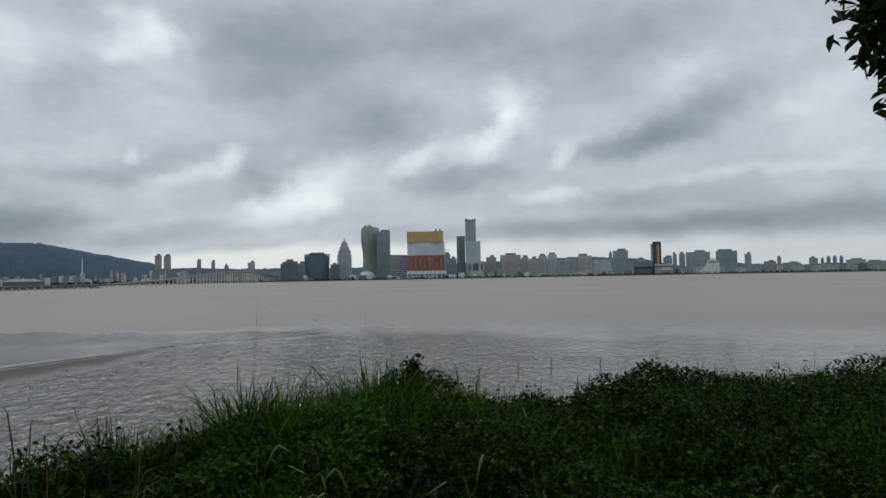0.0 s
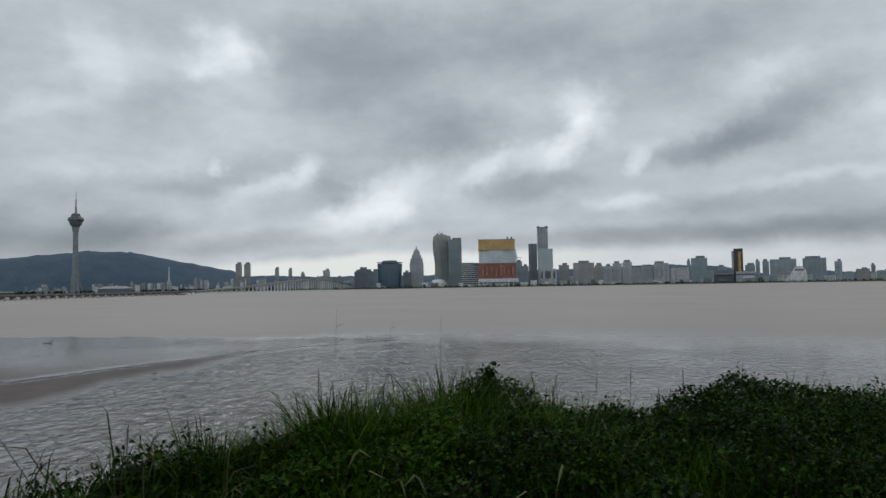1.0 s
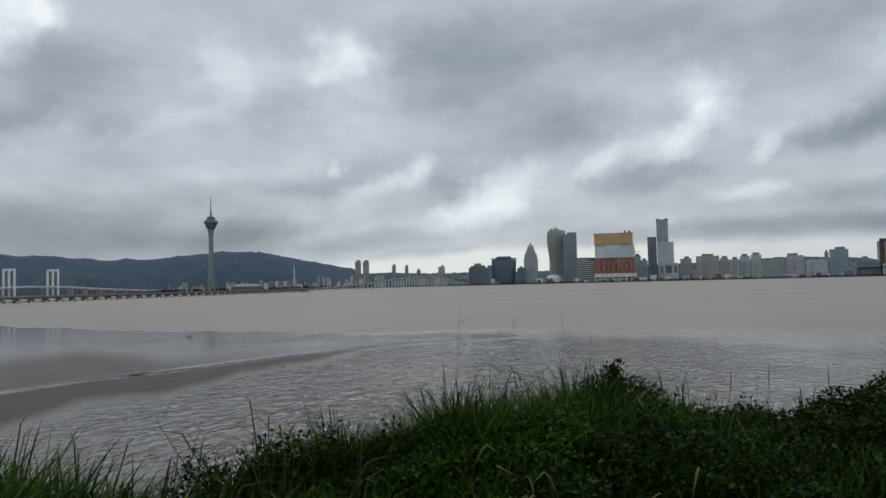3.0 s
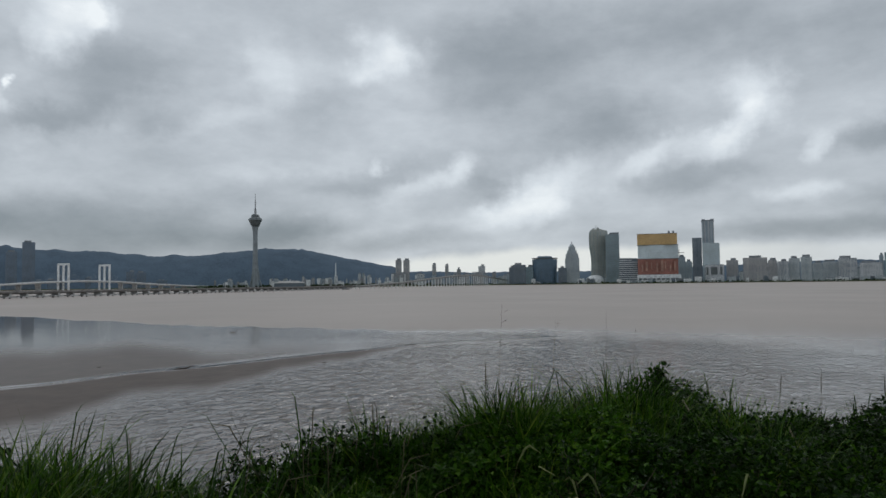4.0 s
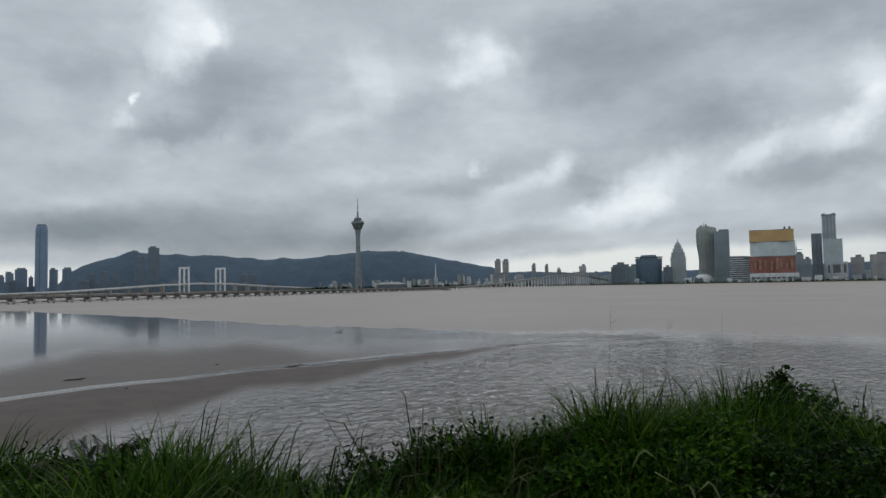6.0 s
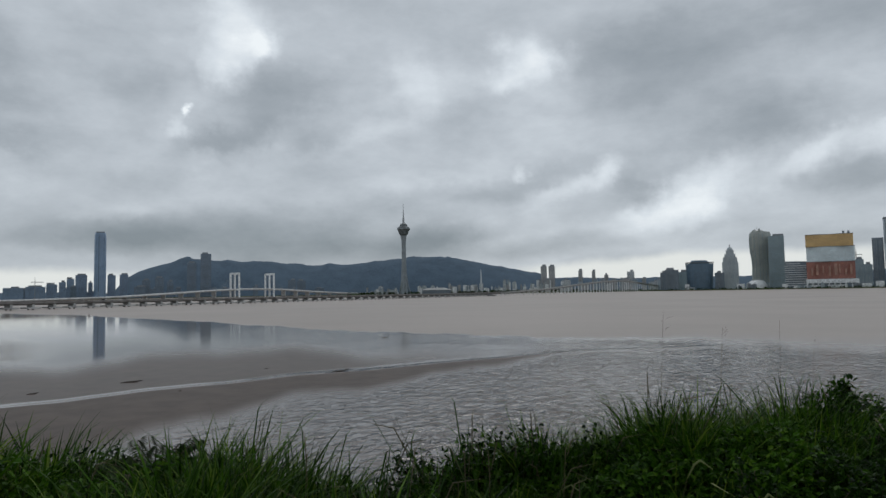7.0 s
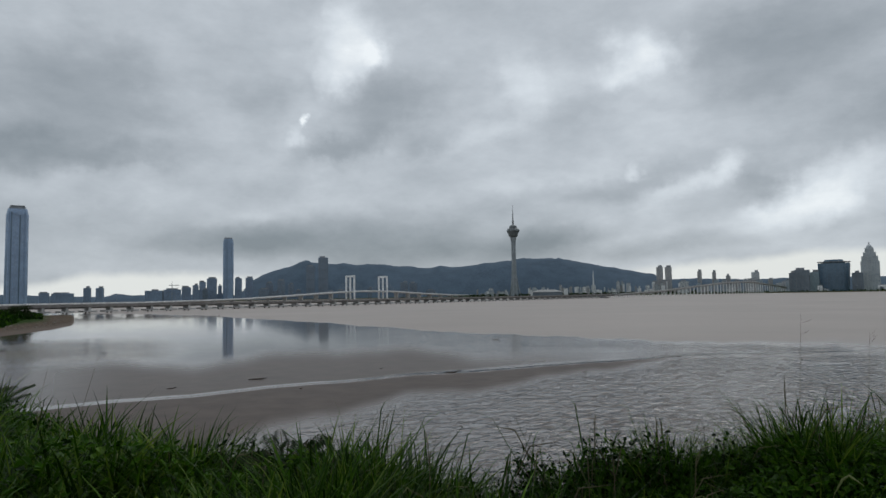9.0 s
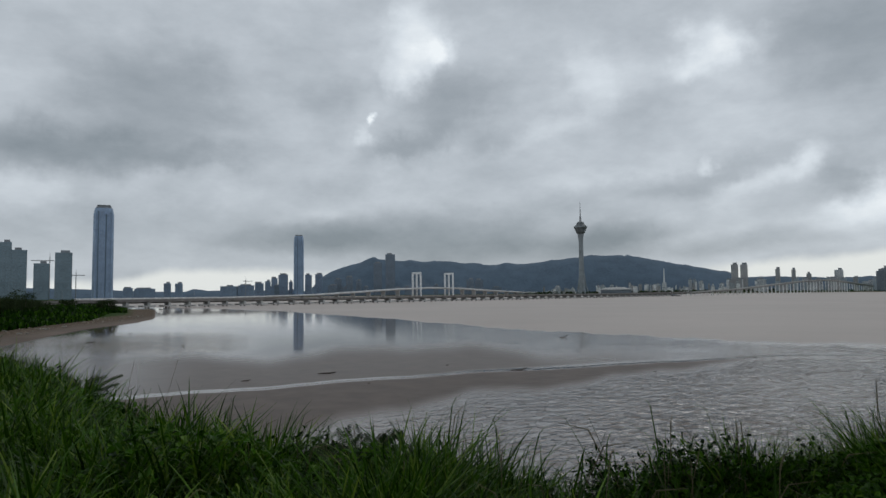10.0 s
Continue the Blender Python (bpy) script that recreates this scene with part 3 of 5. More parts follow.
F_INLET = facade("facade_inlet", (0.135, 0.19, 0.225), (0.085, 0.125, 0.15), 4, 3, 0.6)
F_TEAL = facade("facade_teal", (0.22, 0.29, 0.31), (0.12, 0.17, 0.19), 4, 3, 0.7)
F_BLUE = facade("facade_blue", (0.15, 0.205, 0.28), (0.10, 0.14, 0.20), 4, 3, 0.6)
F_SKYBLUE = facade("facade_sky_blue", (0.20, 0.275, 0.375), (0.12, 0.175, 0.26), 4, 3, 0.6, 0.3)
# painted nearly as blue as the hill behind, as haze would blend it
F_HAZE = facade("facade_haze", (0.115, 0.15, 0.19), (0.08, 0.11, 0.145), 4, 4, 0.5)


def block(bearing0, bearing1, top, dist, mat, label, depth=None, name="apartment_block", category="building", crown="plant", group="far skyline"):
    """A far block between two bearings whose roof stands at an elevation of top degrees: body, parapet, roof house and core ribs."""
    mid = (bearing0 + bearing1) / 2
    w = abs(bearing0 - bearing1) * math.pi / 180 * dist
    d = depth or max(18, min(45, w * 0.8))
    h = EYE + dist * math.tan(radians(top)) - 3
    root = thing(name, Matrix.Translation(spot(mid, dist + d / 2, 3.0)) @ pose(0, 0, 0, 0, 0, mid), label, category, group)
    rng = random.Random(int(bearing0 * 100))
    ph = min(7, h * 0.1) if crown == "plant" else 0
    bm = bmesh.new()
    box(bm, 0, 0, 0, w, d, h - ph, 0.4)
    part("wall", bm, mat, root)
    if crown == "plant":
        bm = bmesh.new()
        box(bm, rng.uniform(-0.15, 0.15) * w, 0, h - ph + 0.004, w * rng.uniform(0.4, 0.75), d * 0.6, ph)
        part("roof_house", bm, ROOF_GREY, root)
    n = max(2, int(w / 14))
    for i in range(n + 1):
        bm = bmesh.new()
        box(bm, -w / 2 + 0.7 + (w - 1.4) * i / n, -d / 2 - 0.3, 0, 1.2, 1.6, (h - ph) * 0.995)
        part("pier", bm, mat, root)
    return root


def city():
    rows = [
        (F_DARK, "dark grey office block on the far waterfront", 2350, [(9.34, 8.65, 1.27), (13.39, 12.87, 1.39), (13.05, 12.0, 1.6)]),
        (F_TEAL, "teal glass office block on the far waterfront", 2380, [(12.0, 11.4, 1.42), (-14.01, -15.21, 1.96)]),
        (F_GREY, "grey concrete tower behind the waterfront row", 2650, [(-0.1, -0.65, 2.0), (-0.65, -1.17, 1.62), (-13.69, -13.96, 1.76), (-18.64, -18.94, 1.57), (-19.11, -19.57, 1.56), (-23.87, -24.35, 1.41)]),
        (F_BROWN, "brown-grey apartment block on the far waterfront", 2400, [(-3.64, -4.49, 1.66), (-4.82, -6.52, 1.81), (-6.56, -7.17, 1.6), (-25.19, -26.04, 0.76)]),
        (F_WHITE, "pale apartment slab on the far waterfront", 2390, [(-7.2, -7.96, 1.49), (-11.19, -12.33, 1.62), (-12.5, -13.9, 1.22)]),
        (F_STONE, "grey stone-clad apartment block on the far shore", 2420, [(-7.98, -8.7, 1.7), (-8.75, -9.5, 1.78), (-9.55, -10.15, 1.3), (-10.18, -11.15, 1.37)]),
        (F_GREY, "hazy grey apartment slab on a rise", 2900, [(-19.62, -21.41, 1.66), (-21.82, -23.36, 1.68), (-16.0, -16.6, 1.2), (-17.9, -18.6, 1.3)]),
        (F_GREY, "distant hazy tower block", 3200, [(-26.12, -26.39, 1.05), (-28.23, -28.81, 0.94), (-28.99, -29.21, 0.84), (-29.36, -29.62, 0.94), (-29.75, -30.01, 0.96), (-30.18, -30.43, 0.96)]),
        (F_STONE, "low distant housing on the far shore", 3000, [(-26.45, -27.66, 0.6), (-30.57, -31.82, 0.73), (-31.9, -33.03, 0.58), (-33.2, -35, 0.6), (-24.5, -25.1, 0.5)]),
        (F_BROWN, "brown-grey twin apartment tower on a hillside", 2900, [(22.89, 22.38, 2.11), (22.24, 21.72, 2.09)]),
        (F_BROWN, "slender apartment tower behind the bridge", 2900, [(19.82, 19.49, 1.69), (18.74, 18.45, 1.61), (17.75, 17.42, 1.29)]),
        (F_WHITE, "pale slender apartment tower behind the bridge", 2800, [(15.95, 15.38, 1.52)]),
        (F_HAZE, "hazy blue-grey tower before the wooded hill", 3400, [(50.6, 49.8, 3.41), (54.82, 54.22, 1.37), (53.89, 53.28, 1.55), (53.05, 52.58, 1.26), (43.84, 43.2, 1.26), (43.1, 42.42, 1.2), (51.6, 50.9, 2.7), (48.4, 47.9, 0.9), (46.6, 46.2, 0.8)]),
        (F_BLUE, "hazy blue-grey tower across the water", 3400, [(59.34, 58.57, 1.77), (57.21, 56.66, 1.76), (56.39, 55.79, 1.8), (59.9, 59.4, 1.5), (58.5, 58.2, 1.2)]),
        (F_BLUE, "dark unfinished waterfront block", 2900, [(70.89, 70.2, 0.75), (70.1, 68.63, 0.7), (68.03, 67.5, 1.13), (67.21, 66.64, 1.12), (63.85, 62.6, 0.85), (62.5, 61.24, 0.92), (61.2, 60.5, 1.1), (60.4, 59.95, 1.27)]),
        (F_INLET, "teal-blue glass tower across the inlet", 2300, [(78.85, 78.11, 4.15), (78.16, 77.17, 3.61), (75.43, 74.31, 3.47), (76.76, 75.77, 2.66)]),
    ]
    for mat, label, dist, blocks in rows:
        for b0, b1, top in blocks:
            block(b0, b1, top, dist, mat, label)


city()


def at_bearing(bearing, dist, z=3.0):
    return Matrix.Translation(spot(bearing, dist, z)) @ pose(0, 0, 0, 0, 0, bearing)


def rounded(w, d, r, n=5):
    """The outline of a rectangle with rounded corners."""
    out = []
    for cx, cy, a0 in ((w / 2 - r, d / 2 - r, 0), (-w / 2 + r, d / 2 - r, 90), (-w / 2 + r, -d / 2 + r, 180), (w / 2 - r, -d / 2 + r, 270)):
        for i in range(n + 1):
            a = radians(a0 + 90 * i / n)
            out.append((cx + r * math.cos(a), cy + r * math.sin(a)))
    return out


GOLD = facade("gold_cladding", (0.47, 0.32, 0.14), (0.34, 0.22, 0.09), 3.6, 3.0, 0.5, 0.4)
SILVER = facade("silver_cladding", (0.46, 0.52, 0.54), (0.26, 0.32, 0.34), 3.6, 3.0, 0.5, 0.4)
COPPER = facade("copper_cladding", (0.25, 0.10, 0.075), (0.18, 0.075, 0.055), 3.6, 3.0, 0.5, 0.4)
COPPER_LIGHT = plain("pale_copper", (0.34, 0.19, 0.14), 0.5, 0, 0.1)
LOTUS = facade("lotus_glass", (0.27, 0.285, 0.265), (0.15, 0.165, 0.16), 4, 5, 0.5)
F_SLATE = facade("facade_slate", (0.21, 0.26, 0.28), (0.12, 0.16, 0.18), 4, 3, 0.6)
F_NAVY = facade("navy_glass", (0.08, 0.13, 0.175), (0.055, 0.09, 0.125), 4, 4, 0.7, 0.35)
F_LIGHTGLASS = facade("light_glass", (0.36, 0.42, 0.44), (0.22, 0.27, 0.29), 4, 3, 0.6, 0.35)
# concrete pulled towards the blue of the hill haze
TOWER_CONCRETE = plain("tower_concrete", (0.22, 0.25, 0.265), 0.75, 0, 0.05, 0.15)
POD = plain("tower_pod", (0.10, 0.115, 0.12), 0.5, 0, 0.1, 0.2)


def observation_tower():
    root = thing("observation_tower", at_bearing(34.3, 2526), "slender grey concrete observation tower with a dark pod and needle mast", "tower")
    part("shaft", lathe(bmesh.new(), [(14, 0), (12, 20), (9.8, 70), (8.2, 130), (7.6, 180), (8.6, 200), (11.5, 216)]), TOWER_CONCRETE, root)
    pod = part("pod", lathe(bmesh.new(), [(11, 216.1), (16, 222), (20, 233), (23, 238), (23.5, 243), (21, 247), (15, 250), (13, 258), (9, 261)]), POD, root, "dark glazed viewing pod")
    part("rim", lathe(bmesh.new(), [(23.6, 240), (24.4, 240.6), (24.4, 242.6), (23.6, 243.2)]), TOWER_CONCRETE, pod)
    part("mast", lathe(bmesh.new(), [(4.2, 261), (3.4, 280), (2.3, 282), (1.9, 305), (1.2, 307), (0.7, 335)], 10), STEEL, root, "grey steel needle mast")
    for i in range(3):
        a = radians(120 * i + 20)
        bm = bmesh.new()
        tube(bm, [(24 * math.cos(a), 24 * math.sin(a), 0), (15 * math.cos(a), 15 * math.sin(a), 30), (10 * math.cos(a), 10 * math.sin(a), 75)], [3, 2.5, 1.2], 6)
        part("buttress", bm, TOWER_CONCRETE, root)


def tiered_hotel():
    d = 2400
    root = thing("hotel_tower", at_bearing(1.43, d + 20), "wave-fronted hotel in stacked gold, silver and copper tiers", "building")
    for name, mat, z0, z1, w, off in (("copper_tier", COPPER, 27, 79, 130, 0), ("silver_tier", SILVER, 80.5, 125, 130, 1), ("gold_tier", GOLD, 126.5, 163, 128, -1)):
        wave = []
        n = 36
        for i in range(n + 1):
            x = -w / 2 + w * i / n
            wave.append((x + off, -22 - 5 * math.sin(i / n * 2 * math.pi * 1.5 + z0 * 0.05)))
        wave += [(w / 2 + off, 20), (-w / 2 + off, 20)]
        part(name, prism(bmesh.new(), wave, z0, z1), mat, root)
        bm = bmesh.new()
        prism(bm, [(x * 1.012, y * 1.03) for x, y in wave], z1, z1 + 1.4)
        part("ledge", bm, ROOF_GREY, root)
    for i, (x, w, h) in enumerate(((-50, 5, 24), (-36, 7, 32), (-20, 4, 22), (-2, 6, 30), (14, 8, 36), (24, 4, 26), (40, 5, 20), (54, 6, 30))):
        part("streak_panel", box(bmesh.new(), x, -28, 44 - h * 0.3 + i % 3 * 4, w, 1.2, h, 0.2), COPPER_LIGHT, root, "pale copper panel")
    pod = part("podium", box(bmesh.new(), 3, -14, 0, 139, 56, 26, 0.5), WHITE_PAINT, root, "white podium")
    for i in range(9):
        part("opening", box(bmesh.new(), -56 + 14.5 * i, -42.5, 9, 11, 1.4, 5), POD, pod)
    for x in (38, 52):
        part("roof_unit", box(bmesh.new(), x, 0, 164.4, 6, 6, 9), ROOF_GREY, root)


def lotus_hotel():
    root = thing("lotus_tower", at_bearing(6.1, 2720), "lotus-shaped golden-grey glass tower flaring at the top", "building")
    out = [(34 * math.cos(a) * (1 + 0.1 * math.cos(3 * a)), 26 * math.sin(a) * (1 + 0.1 * math.cos(3 * a))) for a in np.linspace(0, 2 * math.pi, 33)[:-1]]

    def grow(k):
        return 0.94 - 0.12 * math.sin(math.pi * min(1, k / 0.62)) + (0.11 * smooth(0.4, 0.8, np.float64(k))) - 0.3 * max(0, k - 0.94) / 0.06 * 0.35
    part("petal_body", prism(bmesh.new(), out, 20, 203, grow, 24), LOTUS, root)
    part("crown", lathe(bmesh.new(), [(19, 203), (17, 207), (11, 210), (4, 211)]), LOTUS, root)
    for a in np.linspace(0, 2 * math.pi, 17)[:-1]:
        rim = 1 + 0.1 * math.cos(3 * a)
        path = [(34.6 * rim * math.cos(a) * grow(k), 26.6 * rim * math.sin(a) * grow(k), 20 + 183 * k) for k in np.linspace(0, 0.97, 9)]
        part("rib", tube(bmesh.new(), path, [0.8] * 9, 5), F_SLATE, root)
    for i in range(7):
        a = 2 * math.pi * i / 7 + 0.3
        part("petal_tip", box(bmesh.new(), 25 * math.cos(a), 18 * math.sin(a), 196, 13, 9, 9 + 5 * (i % 3), 0, 0.35), LOTUS, root)
    part("mast", tube(bmesh.new(), [(-5, 0, 209), (-5, 0, 224)], [1.2, 0.5], 6), STEEL, root)
    egg = [(38 * math.cos(k) ** 0.8 if math.cos(k) > 1e-3 else 0.3, 30 * math.sin(k)) for k in np.linspace(0, math.pi / 2, 9)]
    part("podium_dome", lathe(bmesh.new(), egg, 28, -12, -25), WHITE_PAINT, root, "pale domed podium")
    part("podium", box(bmesh.new(), 30, -10, 0, 80, 50, 20, 0.5), F_STONE, root)
    block(5.48, 4.39, 3.95, 2660, F_SLATE, "slate-blue glass slab beside the lotus tower", 40, "hotel_slab")


def spire_tower():
    root = thing("spired_tower", at_bearing(8.19, 2470), "stepped stone office tower with a domed spire", "building")
    for i, (w, z0, z1) in enumerate(((50, 0, 88), (44, 88, 104), (34, 104, 116), (24, 116, 128))):
        b = box(bmesh.new(), 0, 0, z0 + (0.004 if i else 0), w, w * 0.8, z1 - z0, 0.6)
        part("tier", b, F_STONE, root)
        for sx in (-1, 1):
            for k in range(3):
                part("pier", box(bmesh.new(), sx * w * (0.14 + 0.16 * k), -w * 0.4 - 0.4, z0, 1.8, 1.4, z1 - z0 + 1.5), F_STONE, root)
    part("dome", lathe(bmesh.new(), [(9.5, 128), (9, 132), (6.5, 137), (3, 140)], 16), F_STONE, root)
    part("spire", lathe(bmesh.new(), [(1.8, 140), (1.1, 144), (2.1, 146), (0.3, 149)], 8), STEEL, root)


def dark_hotel():
    d = 2360
    root = thing("curved_hotel", at_bearing(10.43, d + 25), "dark navy glass hotel with a rimmed curved roof", "building")
    w = radians(2.1) * d
    out = [(w / 2 * math.cos(a), 24 * math.sin(a)) for a in np.linspace(0, 2 * math.pi, 29)[:-1]]
    part("body", prism(bmesh.new(), out, 0, 84, lambda k: 0.9 + 0.1 * k, 6), F_NAVY, root)
    part("crown_rim", prism(bmesh.new(), [(x * 1.03, y * 1.05) for x, y in out], 86, 89), POD, root)
    part("crown", prism(bmesh.new(), [(x * 0.72, y * 0.7) for x, y in out], 84, 95, lambda k: 1 - 0.25 * k, 3), F_NAVY, root)
    for i in range(11):
        x = -w * 0.42 + w * 0.084 * i
        part("mullion", box(bmesh.new(), x, -24 * math.sqrt(max(0.05, 1 - (2 * x / w) ** 2)) * 0.97, 2, 1.2, 1.6, 84), F_NAVY, root)


def striped_block():
    d = 2440
    w = radians(1.46) * d
    root = thing("striped_block", at_bearing(3.69, d + 16), "dark hotel block with white floor bands", "building")
    part("body", box(bmesh.new(), 0, 0, 0, w - 2, 30, 84, 0.4), F_DARK, root)
    for i in range(12):
        part("floor_band", box(bmesh.new(), (i > 9) * -w * 0.15, 0, 6.5 + 7 * i, w * (0.68 if i > 9 else 1), 33, 1.8), WHITE_PAINT, root)


def twin_shaft_tower():
    d = 2420
    deg = radians(1) * d
    root = thing("ribbed_tower", at_bearing(-2.38, d + 34), "tall ribbed grey tower rising behind a pale block", "building")
    h = EYE + d * math.tan(radians(4.77)) - 3
    w = 0.95 * deg
    part("shaft", box(bmesh.new(), 0, 0, 0, w * 0.94, 34, h - 6, 0.8), F_GREY, root)
    part("crown", box(bmesh.new(), 0, 0, h - 5.99, w, 36, 3.5, 0.5), ROOF_GREY, root)
    for sx in (-1, 1):
        part("crown_block", box(bmesh.new(), sx * w * 0.34, 0, h - 2.48, w * 0.26, 20, 3.5), ROOF_GREY, root)
    for i in range(6):
        part("rib", box(bmesh.new(), -w * 0.44 + w * 0.176 * i, -18, 0, w * 0.07, 3, h - 6), F_WHITE if i % 2 else F_GREY, root)
    block(-1.2, -1.9, 3.32, d + 10, F_DARK, "dark glass slab beside the ribbed tower", 34, "glass_slab", crown="flat")
    block(-1.95, -3.19, 2.87, d - 30, F_LIGHTGLASS, "pale blue-grey glass office block", 40, "office_block", crown="flat")
    base = thing("waterfront_podium", at_bearing(-2.78, d - 45), "pale stone podium with tall dark windows", "building")
    w, h = 1.33 * deg, EYE + d * math.tan(radians(1.16)) - 3
    part("wall", box(bmesh.new(), 0, 0, 0, w, 24, h, 0.4), F_WHITE, base)
    for x, ww in ((-0.38, 0.12), (-0.02, 0.34), (0.36, 0.12)):
        part("window", box(bmesh.new(), x * w, -12.2, h * 0.42, ww * w, 0.8, h * 0.42), POD, base)


def gold_striped_tower():
    d = 2380
    w = radians(0.66) * d
    h = EYE + d * math.tan(radians(2.43)) - 3
    root = thing("dark_tower", at_bearing(-17.45, d + 12), "dark slab tower with a gilded vertical strip", "building")
    part("body", box(bmesh.new(), 0, 0, 0, w, 24, h, 0.5), plain("near_black_glass", (0.05, 0.045, 0.045), 0.35), root)
    part("gilded_strip", box(bmesh.new(), w * 0.12, -12.4, 12, w * 0.3, 1.2, h - 22), plain("gilded_glass", (0.42, 0.28, 0.11), 0.4, 0.3), root)
    part("side_wing", box(bmesh.new(), -w * 0.62, 2, 0, w * 0.22, 20, h * 0.93), F_STONE, root)
    pod = thing("podium_block", at_bearing(-17.9, d - 12), "low waterfront podium with dark bands", "building")
    part("wall", box(bmesh.new(), 0, 0, 0, 54, 20, 34, 0.5), F_STONE, pod)
    part("band", box(bmesh.new(), 0, -10.2, 22, 54.4, 0.8, 5), POD, pod)
    part("awning", box(bmesh.new(), 8, -14, 13, 30, 10, 4, 0.3), WHITE_PAINT, pod)
    low = thing("ferry_hall", at_bearing(-16.37, d + 10), "low dark terminal hall with glazed bands", "building")
    part("wall", box(bmesh.new(), 0, 0, 0, 58, 30, 40, 0.4), F_DARK, low)
    part("canopy", box(bmesh.new(), 0, -10, 26, 62, 46, 2), CONCRETE, low)


def sail_building():
    d = 2360
    root = thing("sail_building", at_bearing(-21.3, d), "white wedge-shaped building with a dark window slit", "building")
    bm = bmesh.new()
    sec = [(-30, 0), (34, 0), (30, 34), (22, 46), (2, 46), (-14, 22)]
    lo = [bm.verts.new((x, -14, z)) for x, z in sec]
    hi = [bm.verts.new((x, 14, z)) for x, z in sec]
    bm.faces.new(lo)
    bm.faces.new(hi[::-1])
    for i in range(len(sec)):
        j = (i + 1) % len(sec)
        bm.faces.new((lo[i], hi[i], hi[j], lo[j]))
    part("shell", bm, WHITE_PAINT, root)
    part("window_slit", box(bmesh.new(), 12, -14.2, 33, 26, 0.6, 4), POD, root)
    part("mast", tube(bmesh.new(), [(12, 0, 46), (12, 0, 54)], [0.8, 0.4], 6), STEEL, root)


def glass_skyscraper(bearing, dist, w, h, label, flutes, notch):
    root = thing("skyscraper", at_bearing(bearing, dist), label, "skyscraper")
    out = rounded(w, w * 0.9, w * 0.26)
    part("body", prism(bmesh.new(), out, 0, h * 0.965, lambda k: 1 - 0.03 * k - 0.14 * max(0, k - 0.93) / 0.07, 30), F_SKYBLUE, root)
    part("crown", prism(bmesh.new(), [(x * 0.72, y * 0.72) for x, y in out], h * 0.965, h * 0.985), ROOF_GREY, root)
    if notch:
        part("crown_slab", box(bmesh.new(), 0, 0, h * 0.985, w * 0.62, w * 0.5, h * 0.015, 0.4), POD, root)
    for i in range(flutes):
        x = -w * 0.36 + w * 0.72 * i / (flutes - 1)
        hh = h * (0.93 if i != flutes // 2 + 1 else 0.9)
        part("flute", box(bmesh.new(), x, -w * 0.44, 0, w * 0.055, 3.5, hh, 0, 0.97), F_NAVY if i % 3 == 1 else F_SKYBLUE, root)


def tower_crane(bearing, dist, h, jib, turn):
    root = thing("tower_crane", at_bearing(bearing, dist), "steel tower crane over a building site", "crane", "building-site cranes")
    part("mast", box(bmesh.new(), 0, 0, 0, 2.4, 2.4, h), STEEL, root)
    j = part("jib", box(bmesh.new(), jib * 0.5 - 12, 0, h * 0.9, jib, 2.0, 2.2), STEEL, root)
    j.matrix_basis = pose(0, 0, 0, 0, 0, turn)
    part("peak", box(bmesh.new(), 0, 0, h, 1.6, 1.6, 12, 0, 0.3), STEEL, root)


